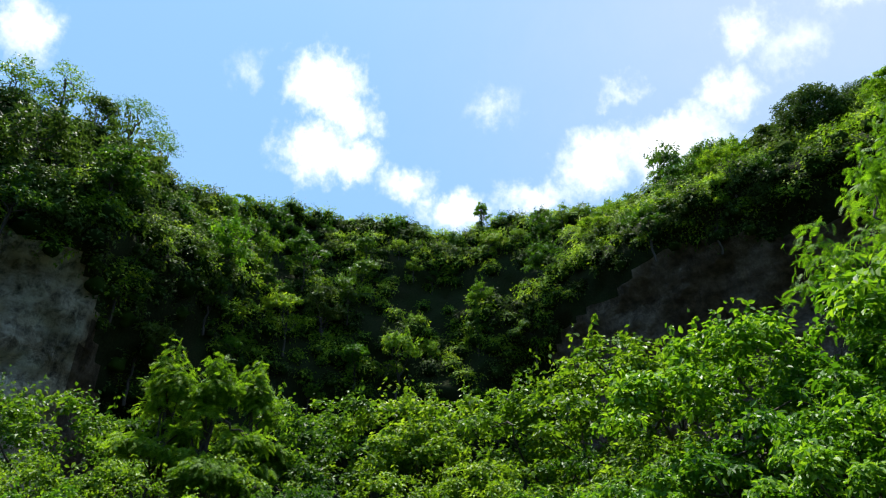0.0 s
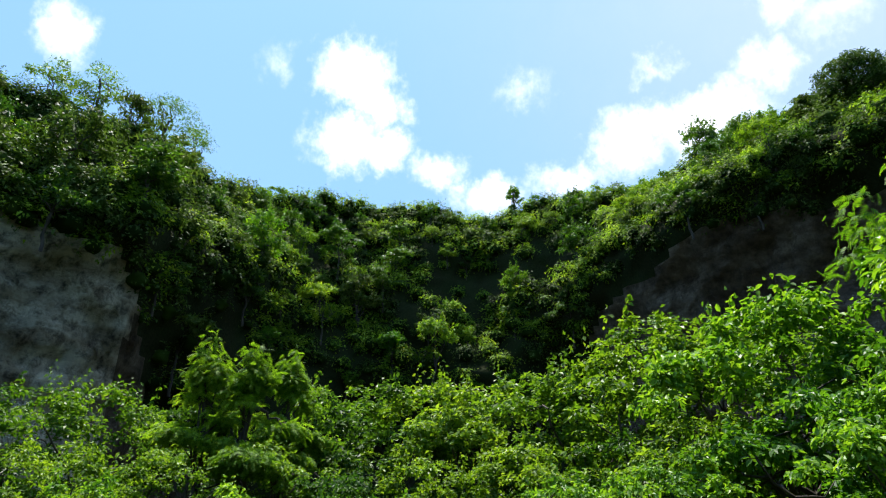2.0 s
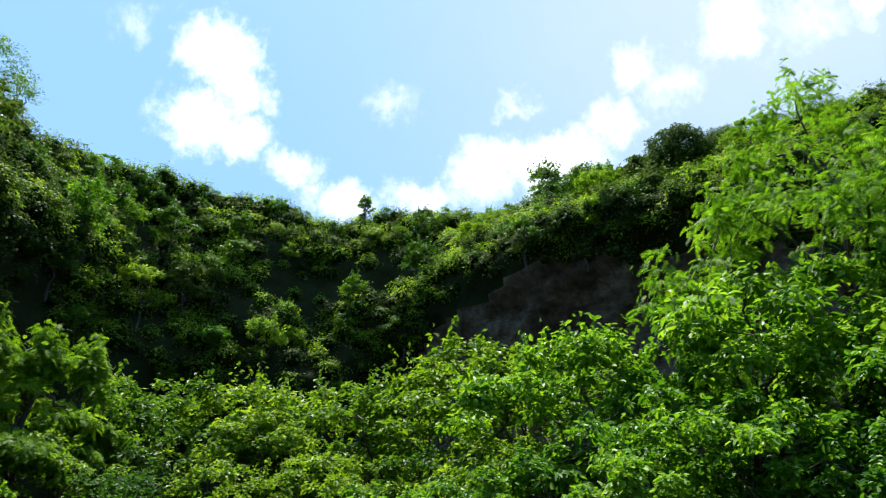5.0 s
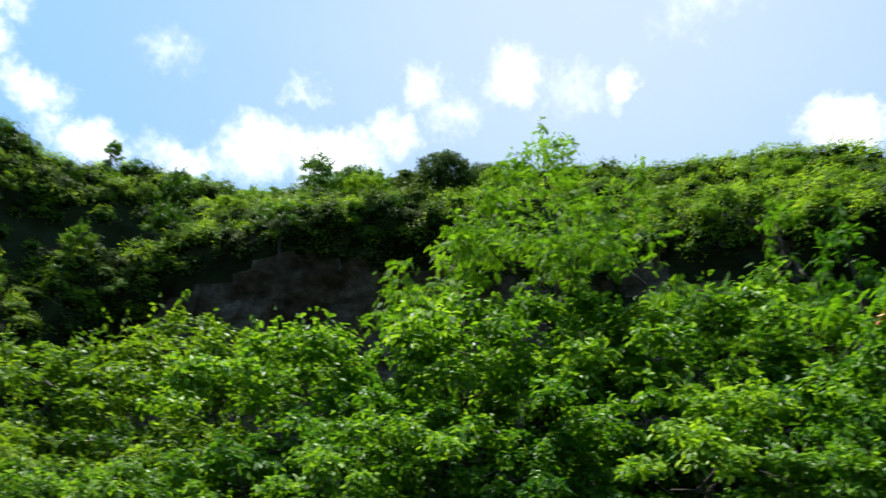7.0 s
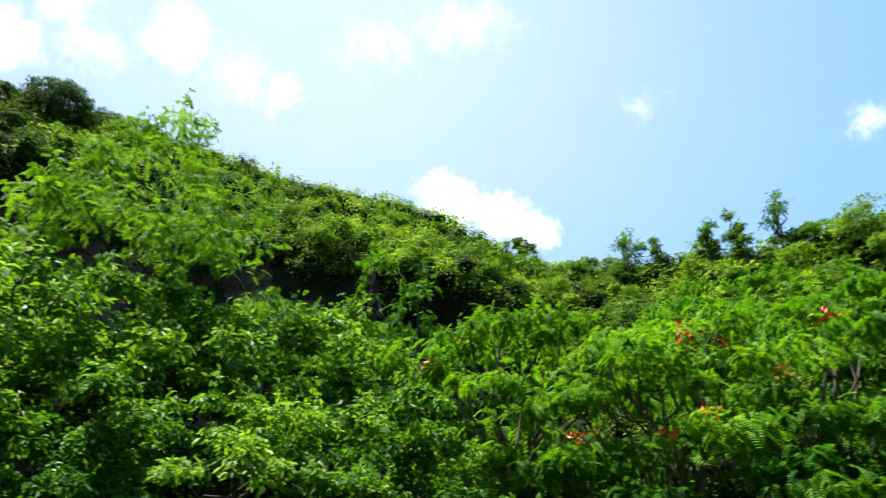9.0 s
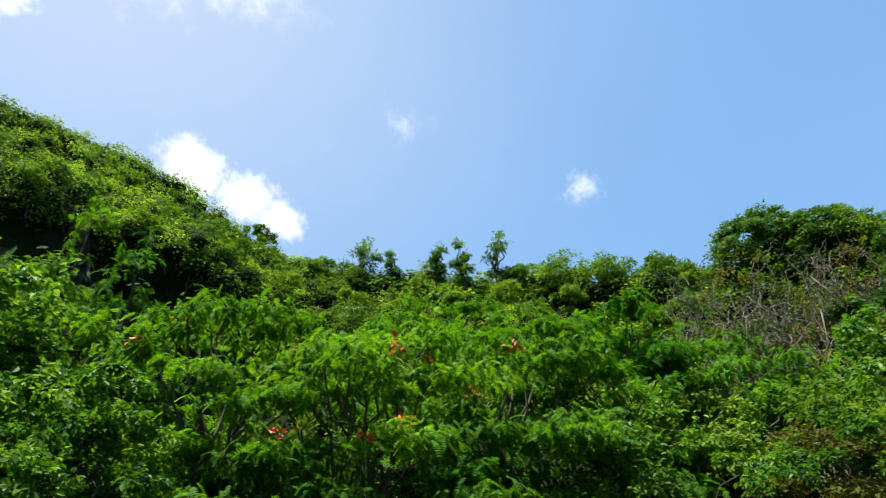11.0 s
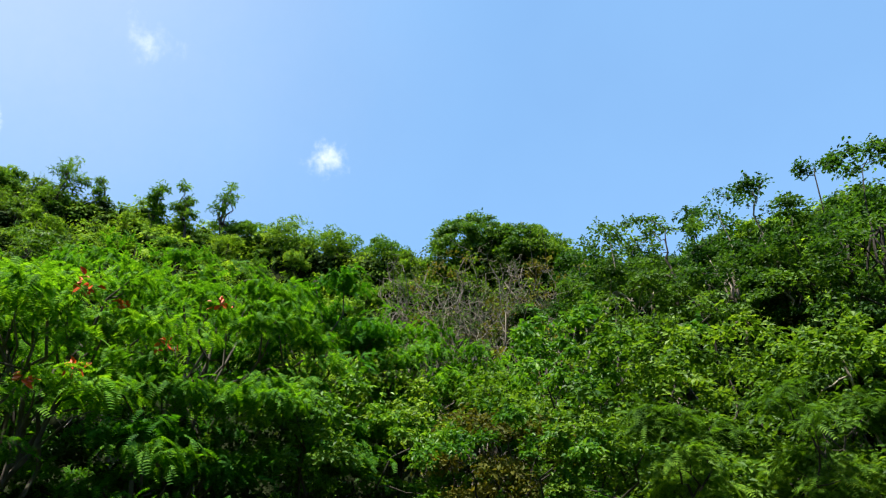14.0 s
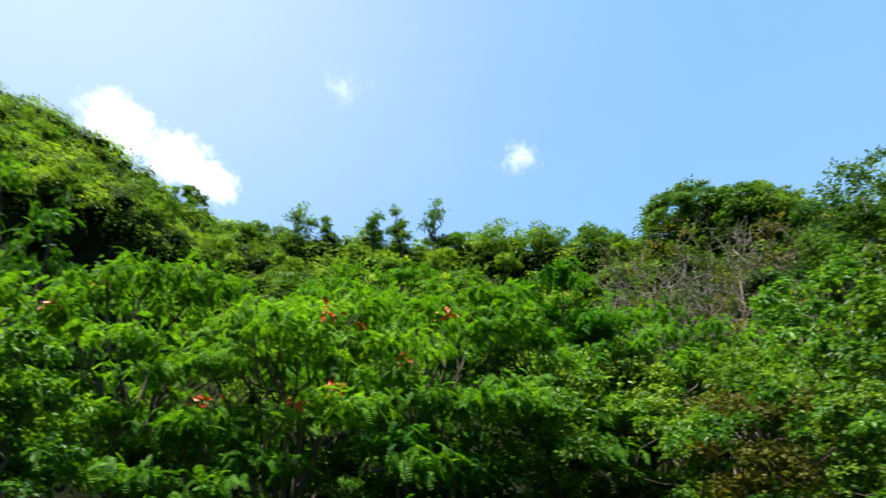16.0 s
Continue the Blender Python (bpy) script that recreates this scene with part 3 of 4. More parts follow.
def hill_cover():
    """Mounds of leaves, each a bumpy cushion that leans out of the face, with dark gaps between."""
    rng = np.random.default_rng(5)
    at, out, taken, cores, dusky = [], [], [], [], []
    bm = bmesh.new()
    bmesh.ops.create_icosphere(bm, subdivisions=2, radius=1.0)
    ball_v = np.array([tuple(v.co) for v in bm.verts])
    ball_f = np.array([[v.index for v in f.verts] for f in bm.faces])
    bm.free()

    def mound(az, s, r, dense=1.0, core=True):
        p = np.array(surface(az, min(s, 1.0)))
        inward = np.array((-math.sin(radians(az)), -math.cos(radians(az)), 0.35))
        # thinned behind the dry thicket and in the left recess, where dark cores show
        k = int((80 + 190 * r * r) * dense * (0.25 if 118 < az < 136 and s < 0.8 else 0.35 if -33 < az < -21 and s < 0.55 else 1.0))
        # share of mounds coloured dark for shade: left cliff, under the brow, elsewhere less
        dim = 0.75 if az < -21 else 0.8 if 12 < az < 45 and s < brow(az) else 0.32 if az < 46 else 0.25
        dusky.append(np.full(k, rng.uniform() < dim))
        ph = rng.uniform(0, 6.28, 3)

        def lumpy(d):
            return 1 + 0.28 * np.sin(d[:, 0] * 5 + ph[0]) * np.sin(d[:, 1] * 5 + ph[1]) + 0.20 * np.sin(d[:, 2] * 7 + ph[2])
        off = unit(rng.normal(0, 1, (k, 3)) + inward * 0.35 + np.array((0, 0, 0.75)))
        spike = np.where(rng.uniform(0, 1, k) < 0.09, rng.uniform(1.0, 1.35, k), 1.0)
        heart = p + inward * 0.45 * r
        squash = np.array((1, 1, 0.8))
        at.append(heart + off * (r * lumpy(off) * rng.uniform(0.8, 1.1, k) * spike)[:, None] * squash)
        out.append(off)
        # added dark ball inside the mound, so its gaps look shaded
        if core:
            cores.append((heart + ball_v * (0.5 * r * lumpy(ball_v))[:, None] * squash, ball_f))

    count = tries = 0
    while count < 1500 and tries < 16000:
        tries += 1
        az, s = rng.uniform(-58, 162), rng.uniform(0.10, 1.0)
        if (az > 75 and rng.uniform() < 0.3 + (az - 75) / 250) or rng.uniform() > wooded(az, s):
            continue
        p = np.array(surface(az, s))
        r = rng.uniform(0.55, 1.35) * (1.0 if az < 75 else 0.75)
        if any(abs(p[0] - t[0]) < t[3] + r and np.linalg.norm(p - t[:3]) < 0.62 * (t[3] + r) for t in taken):
            continue
        taken.append((*p, r))
        mound(az, s, r)
        count += 1
    for az in np.arange(-58, 162, 0.9):
        mound(az, rng.uniform(0.96, 1.0), rng.uniform(0.7, 1.3) * (1.0 if az < 75 else 0.6))
        if land(az)[3] > 0.55:
            mound(az + rng.uniform(0, 0.9), brow(az) + rng.uniform(-0.05, 0.02), rng.uniform(0.6, 1.0))
            mound(az + rng.uniform(0, 0.9), brow(az) + rng.uniform(0.02, 0.14), rng.uniform(0.8, 1.5))
    for _ in range(900):
        az, s = rng.uniform(-58, 162), rng.uniform(0.15, 1.0)
        if wooded(az, s) > 0.2:
            mound(az, s, 0.45 + 0.4 * rng.uniform(), 0.6, False)
    at, out = np.concatenate(at), np.concatenate(out)
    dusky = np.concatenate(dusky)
    # second material colours part of the mounds dark to stand in for shade
    for mat, pick, tone in ((M_HILL, ~dusky, "tangled green creepers and undergrowth clinging to the hillside"), (M_DUSKY_SHADE, dusky, "creepers on the hillside and cliff edge, leaves darkened to stand in for shade")):
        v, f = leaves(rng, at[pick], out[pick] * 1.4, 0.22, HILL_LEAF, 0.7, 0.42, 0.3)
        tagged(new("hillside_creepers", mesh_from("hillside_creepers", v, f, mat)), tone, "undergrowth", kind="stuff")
    inner = tagged(new("inner_growth", mesh_from("inner_growth", *joined(cores), M_SHADE_CORE, True)), "added dark cores standing in for the shaded inside of the hillside bushes", "undergrowth", kind="stuff")


hill_cover()

HILL_KINDS = []
for i in range(9):
    rr = random.Random(40 + i)
    wide = rr.uniform(0.9, 1.25)
    bl = ring_blobs(60 + i, 4, wide * 0.7, 0.9, 1.7, wide * 0.45, wide * 0.7, 0.7) + [(0, 0, 1.9, wide * 0.6, wide * 0.6, wide * 0.5)]
    HILL_KINDS.append(plant("hillside_shrub", 80 + i, bl, (M_HILL, M_WOOD, M_FINE, M_HILL, M_DUSKY_SHADE, M_FEATHER, M_HILL, M_WOOD, M_DUSKY_SHADE)[i], M_BARK, SPRAY_LEAF, 0.17, 34, 56, 0.29, 1.2, 0.06, 5, 2,
                            wild=0.45, hollow=0.85, flat=0.62, under=0.02, shoots=9, shoot_len=0.55))
    tagged(HILL_KINDS[-1], "rounded green shrub rooted in the steep hillside", "shrub", "shrubs on the hillside")


def hill_shrubs():
    """Single shrubs that stand clear of the creepers, with shade between them."""
    rng = np.random.default_rng(9)
    spots = []
    tries = 0
    while len(spots) < 297 and tries < 20000:
        tries += 1
        az = rng.uniform(-46, 90) if rng.uniform() < 0.86 else rng.uniform(90, 160)
        s = rng.uniform(0.2, 0.99)
        if rng.uniform() > wooded(az, s) or (118 < az < 136 and s < 0.8):
            continue
        p = surface(az, s)
        big = rng.uniform(0.8, 2.1) * (1.0 if s < 0.86 else 0.55) * (1.0 if az < 46 else 0.62)
        if any((p - q).length < 1.05 * (big + other) for q, other in spots):
            continue
        kind = int(rng.integers(9))
        # left cliff takes the darker kinds to stand in for its shade
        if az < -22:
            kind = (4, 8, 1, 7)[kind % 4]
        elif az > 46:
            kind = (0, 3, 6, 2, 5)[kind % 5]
        d = math.hypot(p.x, p.y)
        z = p.z - 0.55 * big
        out = 0.5 * big
        if len(spots) < 9:
            place(HILL_KINDS[len(spots)], az, d - out, rng.uniform(0, 360), big, z)
        else:
            again(HILL_KINDS[kind], az, d - out, rng.uniform(0, 360), big, z, rng.uniform(0.85, 1.3))
        spots.append((p, big))


hill_shrubs()

# ---- trees along the crest ----
def crest_tree(az, seed, top, wide, leaf, label, sparse=1.0, s=0.97, n=5, bark=M_BARK, size=0.2, slim=False, low=0.15, upright=False):
    """A tree rooted near the crest whose top stands at the elevation top, in degrees from the eye's height."""
    d, z = crest_z(az, s)
    z -= 0.5
    h = 1.6 + d * math.tan(radians(top)) - z
    bl = ring_blobs(seed, n, wide * 0.55, h * (0.3 if slim else low), h * 0.82, wide * 0.34, wide * 0.52, 0.8)
    bl.append((0, 0, h - wide * 0.34, wide * 0.38, wide * 0.38, wide * 0.34))
    if upright:
        rng = random.Random(seed)
        bl = [(wide * 0.3 * rng.uniform(-1, 1), wide * 0.3 * rng.uniform(-1, 1), h * (0.40 + 0.11 * i), wide * (0.36 - 0.04 * i), wide * (0.36 - 0.04 * i), h * 0.08) for i in range(6)]
        ob = plant("crest_tree", seed, bl, leaf, bark, PINNATE, 0.30, int(60 * sparse), 15, wide * 0.16, h * 0.85, 0.05 + 0.012 * h, 8, 2, up=0.7, droop=0.2, hollow=0.3)
    else:
        ob = plant("crest_tree", seed, bl, leaf, bark, SPRAY_LEAF, size, int(90 * sparse), 42 if slim else 64, wide * (0.24 if slim else 0.17), h * 0.6, 0.05 + 0.016 * h, 6, 3, hollow=0.5)
    place(ob, az, d, 0, 1, z)
    return tagged(ob, label, "tree", "trees along the crest")


def dome_tree(az, seed, top, wide, label, s=0.9, leaf=M_FINE):
    """A dense tree with one rounded dome for a crown."""
    d, z = crest_z(az, s)
    h = 1.6 + d * math.tan(radians(top)) - z + 0.4
    bl = ring_blobs(seed, 6, wide * 0.6, h * 0.3, h * 0.6, wide * 0.40, wide * 0.52, 0.8) + [(0, 0, h * 0.52, wide * 0.85, wide * 0.85, h * 0.46)] * 2
    ob = plant("crest_tree", seed, bl, leaf, M_BARK, HILL_LEAF, 0.17, 280, 70, wide * 0.17, h * 0.6, 0.14, 7, 3, hollow=0.82, flat=0.62)
    place(ob, az, d, 0, 1, z - 0.4)
    return tagged(ob, label, "tree", "trees along the crest")


crest_tree(-41.2, 201, 36.4, 3.2, M_FINE, "slender tree with sparse green crown on the cliff top", 0.7)
crest_tree(-37.4, 202, 37.6, 2.4, M_FINE, "slender tree with sparse green crown on the cliff top", 0.5, slim=True)
crest_tree(-34.4, 203, 36.0, 2.6, M_DUSKY_SHADE, "dark bushy tree on the cliff top", 0.8)
crest_tree(-31.2, 204, 37.0, 3.6, M_FINE, "pale green feathery tree leaning over the cliff edge", 0.8, size=0.15)
crest_tree(-28.4, 205, 35.0, 2.4, M_FINE, "pale thin-leaved tree leaning over the cliff edge", 0.4, size=0.15)
crest_tree(3.7, 206, 32.3, 1.5, M_HILL, "small lone tree standing above the ridge line", 0.4, n=3, low=0.62)
crest_tree(-3.0, 207, 30.9, 2.2, M_DUSKY_SHADE, "low flat-topped bush on the ridge line", 0.5, n=4)
crest_tree(9.8, 208, 31.2, 1.9, M_HILL, "dark bushy tree on the ridge line", 0.7, n=3)
crest_tree(22.0, 209, 32.2, 2.2, M_DUSKY_SHADE, "dusky domed tree on the cliff edge", 0.7)
dome_tree(26.0, 210, 33.4, 3.4, "broad green domed tree on the cliff edge", s=0.95)
dome_tree(31.4, 211, 34.2, 2.0, "dark grey-green rounded tree on the cliff edge", s=0.85, leaf=M_DUSKY_SHADE)
dome_tree(35.4, 212, 35.7, 3.0, "tall dark grey-green domed tree on the cliff edge", s=0.85, leaf=M_DUSKY_SHADE)
crest_tree(39.6, 213, 34.9, 3.2, M_DUSKY_SHADE, "dark bushy tree on the cliff edge", 1.4)
crest_tree(80.2, 214, 29.2, 1.6, M_HILL, "small round tree on the hill crest", 0.7, n=5, low=0.05)
crest_tree(90.2, 215, 29.0, 2.2, M_HILL, "feathery tree on the low saddle", 1.0, s=0.9, upright=True)
crest_tree(93.2, 216, 27.8, 1.4, M_HILL, "feathery tree on the low saddle", 1.0, s=0.9, upright=True)
crest_tree(97.4, 217, 28.4, 1.5, M_HILL, "feathery tree on the low saddle", 1.0, s=0.9, upright=True)
crest_tree(100.0, 228, 28.8, 1.5, M_HILL, "feathery tree on the low saddle", 1.0, s=0.9, upright=True)
crest_tree(103.2, 218, 29.3, 2.0, M_HILL, "tall feathery tree on the low saddle", 1.0, s=0.9, upright=True)
crest_tree(109.9, 219, 26.2, 3.0, M_HILL, "low rounded tree on the saddle", 0.9)
dome_tree(127.2, 220, 27.4, 2.7, "large dense tree with a rounded dome crown")
dome_tree(131.4, 221, 26.6, 2.1, "dense tree with a rounded dome crown")
crest_tree(135.0, 222, 25.6, 2.4, M_HILL, "domed dense tree on the saddle", 1.0, s=0.88)
crest_tree(121.2, 223, 24.8, 1.8, M_HILL, "low rounded tree on the saddle", 0.7, s=0.9)
crest_tree(106.4, 224, 26.6, 2.0, M_HILL, "low rounded tree on the saddle", 0.8)
crest_tree(114.4, 225, 26.2, 2.4, M_HILL, "low rounded tree on the saddle", 0.8)
crest_tree(118.4, 229, 26.0, 2.2, M_HILL, "low rounded tree on the saddle", 0.8)
crest_tree(86.0, 226, 27.0, 2.2, M_HILL, "low rounded tree on the saddle", 0.7)
for k, az in enumerate((136.5, 139.5, 142.5, 145.5, 148.5, 151.5, 154.5, 157.5, 160.5)):
    crest_tree(az, 240 + k, 22.6 + 0.7 * (k % 3), 2.0, M_WOOD, "bushy tree closing the woodland edge", 0.7, s=0.8)
for k, (az, top) in enumerate(((133, 20), (136, 19))):
    crest_tree(az, 255 + k, top, 1.5, M_DUSKY_SHADE, "low dusky bush on the dry slope", 0.5, s=0.45)

# ---- near plants on the basin floor ----
BROAD = []
for i in range(4):
    bl = ring_blobs(300 + i, 9, 1.45, 1.1, 4.0, 0.5, 0.9, 0.75) + [(0, 0, 4.1, 0.8, 0.8, 0.7)]
    ob = plant("broadleaf_shrub", 310 + i, bl, M_BROAD, M_BARK, BROAD_LEAF, 0.108, 64, 84, 0.27, 2.2, 0.09, 8, 3, hollow=0.85, flat=0.7, under=-0.12, shoots=22, shoot_len=0.4, wild=0.42, droop=0.7)
    BROAD.append(tagged(ob, "tall bush of glossy bright green broad leaves", "shrub", "broad-leaved bushes"))
FINE = []
for i in range(3):
    bl = ring_blobs(330 + i, 9, 1.6, 1.2, 4.2, 0.65, 1.1, 0.8) + [(0, 0, 4.3, 1.1, 1.1, 0.8)]
    ob = plant("leafy_shrub", 340 + i, bl, M_FINE, M_BARK, SMALL_LEAF, 0.125, 86, 72, 0.31, 2.4, 0.09, 8, 3, hollow=0.82, under=-0.12, flat=0.7, shoots=26, shoot_len=0.6, wild=0.4)
    FINE.append(tagged(ob, "dense bush of small mid-green leaves", "shrub", "leafy bushes"))

DULL = []
for i in range(2):
    bl = ring_blobs(350 + i, 6, 1.5, 1.4, 4.0, 0.8, 1.3, 0.8) + [(0, 0, 4.3, 1.0, 1.0, 0.8)]
    ob = plant("leafy_shrub", 355 + i, bl, M_WOOD, M_BARK, SMALL_LEAF, 0.12, 82, 70, 0.36, 2.4, 0.09, 6, 2, flat=0.7, shoots=20, shoot_len=0.5, wild=0.5)
    DULL.append(tagged(ob, "dull dark green bush of small leaves", "shrub", "leafy bushes"))


def top_scale(el, dist, h):
    return (1.6 + dist * math.tan(radians(el)) - floor_z(dist)) / h


used = set()


def put(kinds, i, az, dist, el, h, turn):
    """One bush of the kind, its top at the elevation el."""
    ob = kinds[i]
    s = top_scale(el, dist, h)
    if ob.name in used:
        return again(ob, az, dist, turn, s)
    used.add(ob.name)
    return place(ob, az, dist, turn, s)


TOP_LINE = ((-60, 14.0), (-36, 14.0), (-32, 14.6), (-27, 13.8), (-16.5, 13.8), (-13.5, 15.8), (-9.6, 16.9), (-5.6, 16.2), (-2, 16.2), (3, 17.0), (7.5, 16.9), (11, 18.4), (14, 20.8), (19, 19.3),
            (21, 19.6), (23.5, 22.0), (27, 22.4), (36, 22.3), (44, 24.2), (51.7, 23.9), (55, 22.8), (60, 24.3), (64.5, 23.0), (68, 20.3), (72, 18))
rr = random.Random(77)


def top_line(az):
    """The elevation of the near bushes' tops in that direction."""
    return float(np.interp(az, [k[0] for k in TOP_LINE], [k[1] for k in TOP_LINE]))


for k, (az, dist, down) in enumerate(((-48, 21, 0), (-41, 20, 0), (-36, 22, 0), (-31.5, 20, 0), (-26.5, 22, 0), (-34, 14, 4), (-27, 14, 3.5), (-19, 15, 2.5), (-13.2, 19, 0), (-9.3, 17, 0),
                                      (-5, 18, 0), (-1, 17, 0), (3.2, 17, 0), (7.6, 16, 0), (-14, 12, 6), (-6, 12, 6), (2, 12, 6), (14, 14.5, 0), (18.4, 14.5, 0.2), (10.6, 11.5, 6), (17, 11, 7), (11, 15.5, 0.3), (21.3, 14, 0.2))):
    kinds = DULL if k % 5 == 4 else FINE
    put(kinds, k % len(kinds), az, dist, top_line(az) - down + rr.uniform(-0.2, 0.2), 5.45, rr.uniform(0, 360))
for k, (az, dist, down) in enumerate(((23.6, 11.5, 0), (27, 11, 0), (31.5, 10.5, 0), (36, 10.5, 0.2), (40, 10.5, 0.2), (44, 10.5, 0), (48.3, 10.5, 0), (52, 11, 0), (56, 11, 0), (60, 11, 0), (63.8, 11, 0),
                                      (24, 8.5, 8), (31, 8, 7), (38, 8, 6.5), (45, 8, 7), (52, 8.2, 7), (59, 8.2, 7), (66, 8.5, 4.5), (70, 9, 1.5), (-10, 9, 9), (5, 9, 8), (15, 8.5, 10), (-22, 10, 6), (-32, 10, 6))):
    put(BROAD, k % 4, az, dist, top_line(az) - down + rr.uniform(-0.25, 0.25), 5.2, rr.uniform(0, 360))


def feather_tree(az, dist, el, seed, wide, label, clumps, n=7, low=0.35, leaf=M_FEATHER, size=0.24):
    h = 1.6 + dist * math.tan(radians(el)) - floor_z(dist)
    rng = random.Random(seed)
    bl = []
    for i in range(n):
        u = (0.5 + i * 0.618) % 1.0
        a, d = rng.uniform(0, 6.28), wide * (1.0 - 0.9 * u ** 1.3) * rng.uniform(0.4, 1.0)
        r = wide * rng.uniform(0.22, 0.36) * (1.0 - 0.65 * u)
        bl.append((d * math.cos(a), d * math.sin(a), h * (low + (0.95 - low) * u), r, r, r * 0.6))
    bl.append((0, 0, h - 0.5, 0.25, 0.25, 0.5))
    ob = plant("feathery_tree", seed, bl, leaf, M_BARK, PINNATE, size, clumps, 18, 0.38, h * 0.85, 0.09, 12, 3, up=0.6, wild=0.4, droop=0.7, hollow=0.15, flat=0.4, shoots=clumps // 7, shoot_len=0.7)
    place(ob, az, dist)
    return tagged(ob, label, "tree")


feather_tree(45.8, 14, 36.6, 401, 4.6, "tall feathery-leaved tree with drooping light green fronds", 320, 44, low=0.45)
# extra small tree standing in for the tall tree's lower left boughs
feather_tree(37.6, 13.2, 28.6, 407, 1.9, "added feathery-leaved tree standing in for lower boughs of the tall one", 90, 14, low=0.5)
feather_tree(66.6, 16, 28.2, 402, 1.9, "young feathery-leaved tree above the bushes", 80, 12)
feather_tree(70.6, 15, 25.4, 403, 1.9, "young feathery-leaved tree above the bushes", 80, 12)
feather_tree(-24.2, 16, 16.8, 404, 1.3, "light green pinnate-leaved tree among the bushes", 150, 9, low=0.55, leaf=M_HILL)
feather_tree(-20.4, 15.5, 16.4, 405, 1.4, "light green pinnate-leaved tree among the bushes", 160, 9, low=0.55, leaf=M_HILL)
feather_tree(-17.4, 16.5, 16.3, 406, 1.1, "light green pinnate-leaved tree among the bushes", 130, 9, low=0.55, leaf=M_HILL)


def flamboyant(az, dist, el, seed, wide, n, clumps, flowers, label):
    """A spreading tree of fern-like fronds in flat pads, tier below tier, with shade between; flowers: directions (az, el) of its blossoms."""
    h = 1.6 + dist * math.tan(radians(el)) - floor_z(dist)
    rng = random.Random(seed)
    bl = []
    for i in range(n):
        q = (i + 0.5) / n
        a, d = 2.4 * i, wide * math.sqrt(q)
        z = h * 0.95 - h * 0.70 * q ** 1.4 * rng.uniform(0.75, 1.0) - h * rng.uniform(0, 0.14)
        r = rng.uniform(0.5, 0.85)
        bl.append((d * math.cos(a), d * math.sin(a), max(z, 0.6), r, r, r * 0.26))
    ob = plant("flamboyant_tree", seed, bl, M_FLAMBOYANT, M_GREY, FROND, 0.235, clumps, 18, 0.27, h * 0.36, 0.09, 14, 3, up=0.9, wild=0.3, droop=0.25, hollow=0.25, flat=0.26,
               flowers=[(fa, fe, az, dist) for fa, fe in flowers], under=-0.1)
    place(ob, az, dist)
    return tagged(ob, label, "tree", "flamboyant trees")


flamboyant(79, 11.5, 23.4, 501, 2.6, 40, 330, ((75.1, 19.7), (71.6, 17.3)), "spreading flamboyant tree of fern-like leaves with few scarlet blossoms")
flamboyant(91, 10.5, 22.2, 502, 2.9, 44, 360, ((95.4, 18.9), (96.6, 18.4), (85.8, 13.6), (88.7, 13.1), (94.1, 11.8)), "spreading flamboyant tree of fern-like leaves with few scarlet blossoms")
flamboyant(104, 12, 24.8, 503, 3.0, 44, 360, ((101.9, 17.2), (104.3, 17.7)), "spreading flamboyant tree of dense fern-like leaves with few blossoms")
flamboyant(113, 13.5, 23.4, 504, 2.4, 36, 320, (), "spreading flamboyant tree of dense fern-like leaves")
flamboyant(98, 17, 25.0, 505, 3.2, 40, 260, (), "flamboyant tree behind the first row")
flamboyant(119.5, 14, 21.6, 508, 1.7, 22, 180, (), "flamboyant branches at the edge of the dry slope")
flamboyant(127.8, 14.5, 17.8, 509, 1.5, 18, 140, (), "low flamboyant branches below the dry slope")

for k, (az, dist, el) in enumerate(((110.4, 11, 12.2), (116.4, 11, 13.2), (119.3, 13, 14.2), (129.2, 13, 14.2), (135.2, 12, 15.1), (140.1, 12.5, 17.5), (137.1, 10, 10.4), (131.2, 10, 10.8), (148.0, 13, 17.1), (153.9, 12, 15.2), (135.2, 15, 19.0), (159.9, 12, 16.1), (82.6, 12.5, 11.2), (88.8, 13, 12.2), (95.6, 12.5, 12.2), (102.5, 13, 12.7), (108.4, 13.5, 13.2))):
    if k > 11:
        put(DULL, k % 2, az, dist, el, 5.2, rr.uniform(0, 360))
    elif k % 3 == 1:
        put(BROAD, k % 2, az, dist, el, 4.75, rr.uniform(0, 360))
    else:
        put(FINE, k % 3, az, dist, el, 5.2, rr.uniform(0, 360))


def right_tree(az, dist, el, seed, wide, label, clumps=180):
    """A woodland tree, its crown full from the top to near the ground."""
    h = 1.6 + dist * math.tan(radians(el)) - floor_z(dist)
    bl = [(0, 0, h - wide * 0.36, wide * 0.42, wide * 0.42, wide * 0.36)] + ring_blobs(seed, 16, wide * 0.72, h * 0.22, h * 0.84, wide * 0.32, wide * 0.5, 0.75)
    ob = plant("woodland_tree", seed, bl, M_WOOD, M_PALE if seed % 2 else M_BARK, SMALL_LEAF, 0.125, clumps, 76, 0.36, h * 0.8, 0.09, 12, 3, hollow=0.85, under=-0.1, wild=0.45, flat=0.6, shoots=clumps // 6, shoot_len=0.45)
    place(ob, az, dist)
    return tagged(ob, label, "tree", "woodland trees")


right_tree(140, 19, 25.9, 611, 2.0, "tall woodland tree with a mid-green crown and thin trunk")
right_tree(145, 19, 26.5, 602, 2.4, "tall woodland tree with a mid-green crown and thin trunk")
right_tree(149.6, 20, 26.8, 603, 2.2, "tall woodland tree with a mid-green crown and thin trunk")
right_tree(155.2, 19, 25.3, 610, 2.0, "tall woodland tree with a mid-green crown and thin trunk")
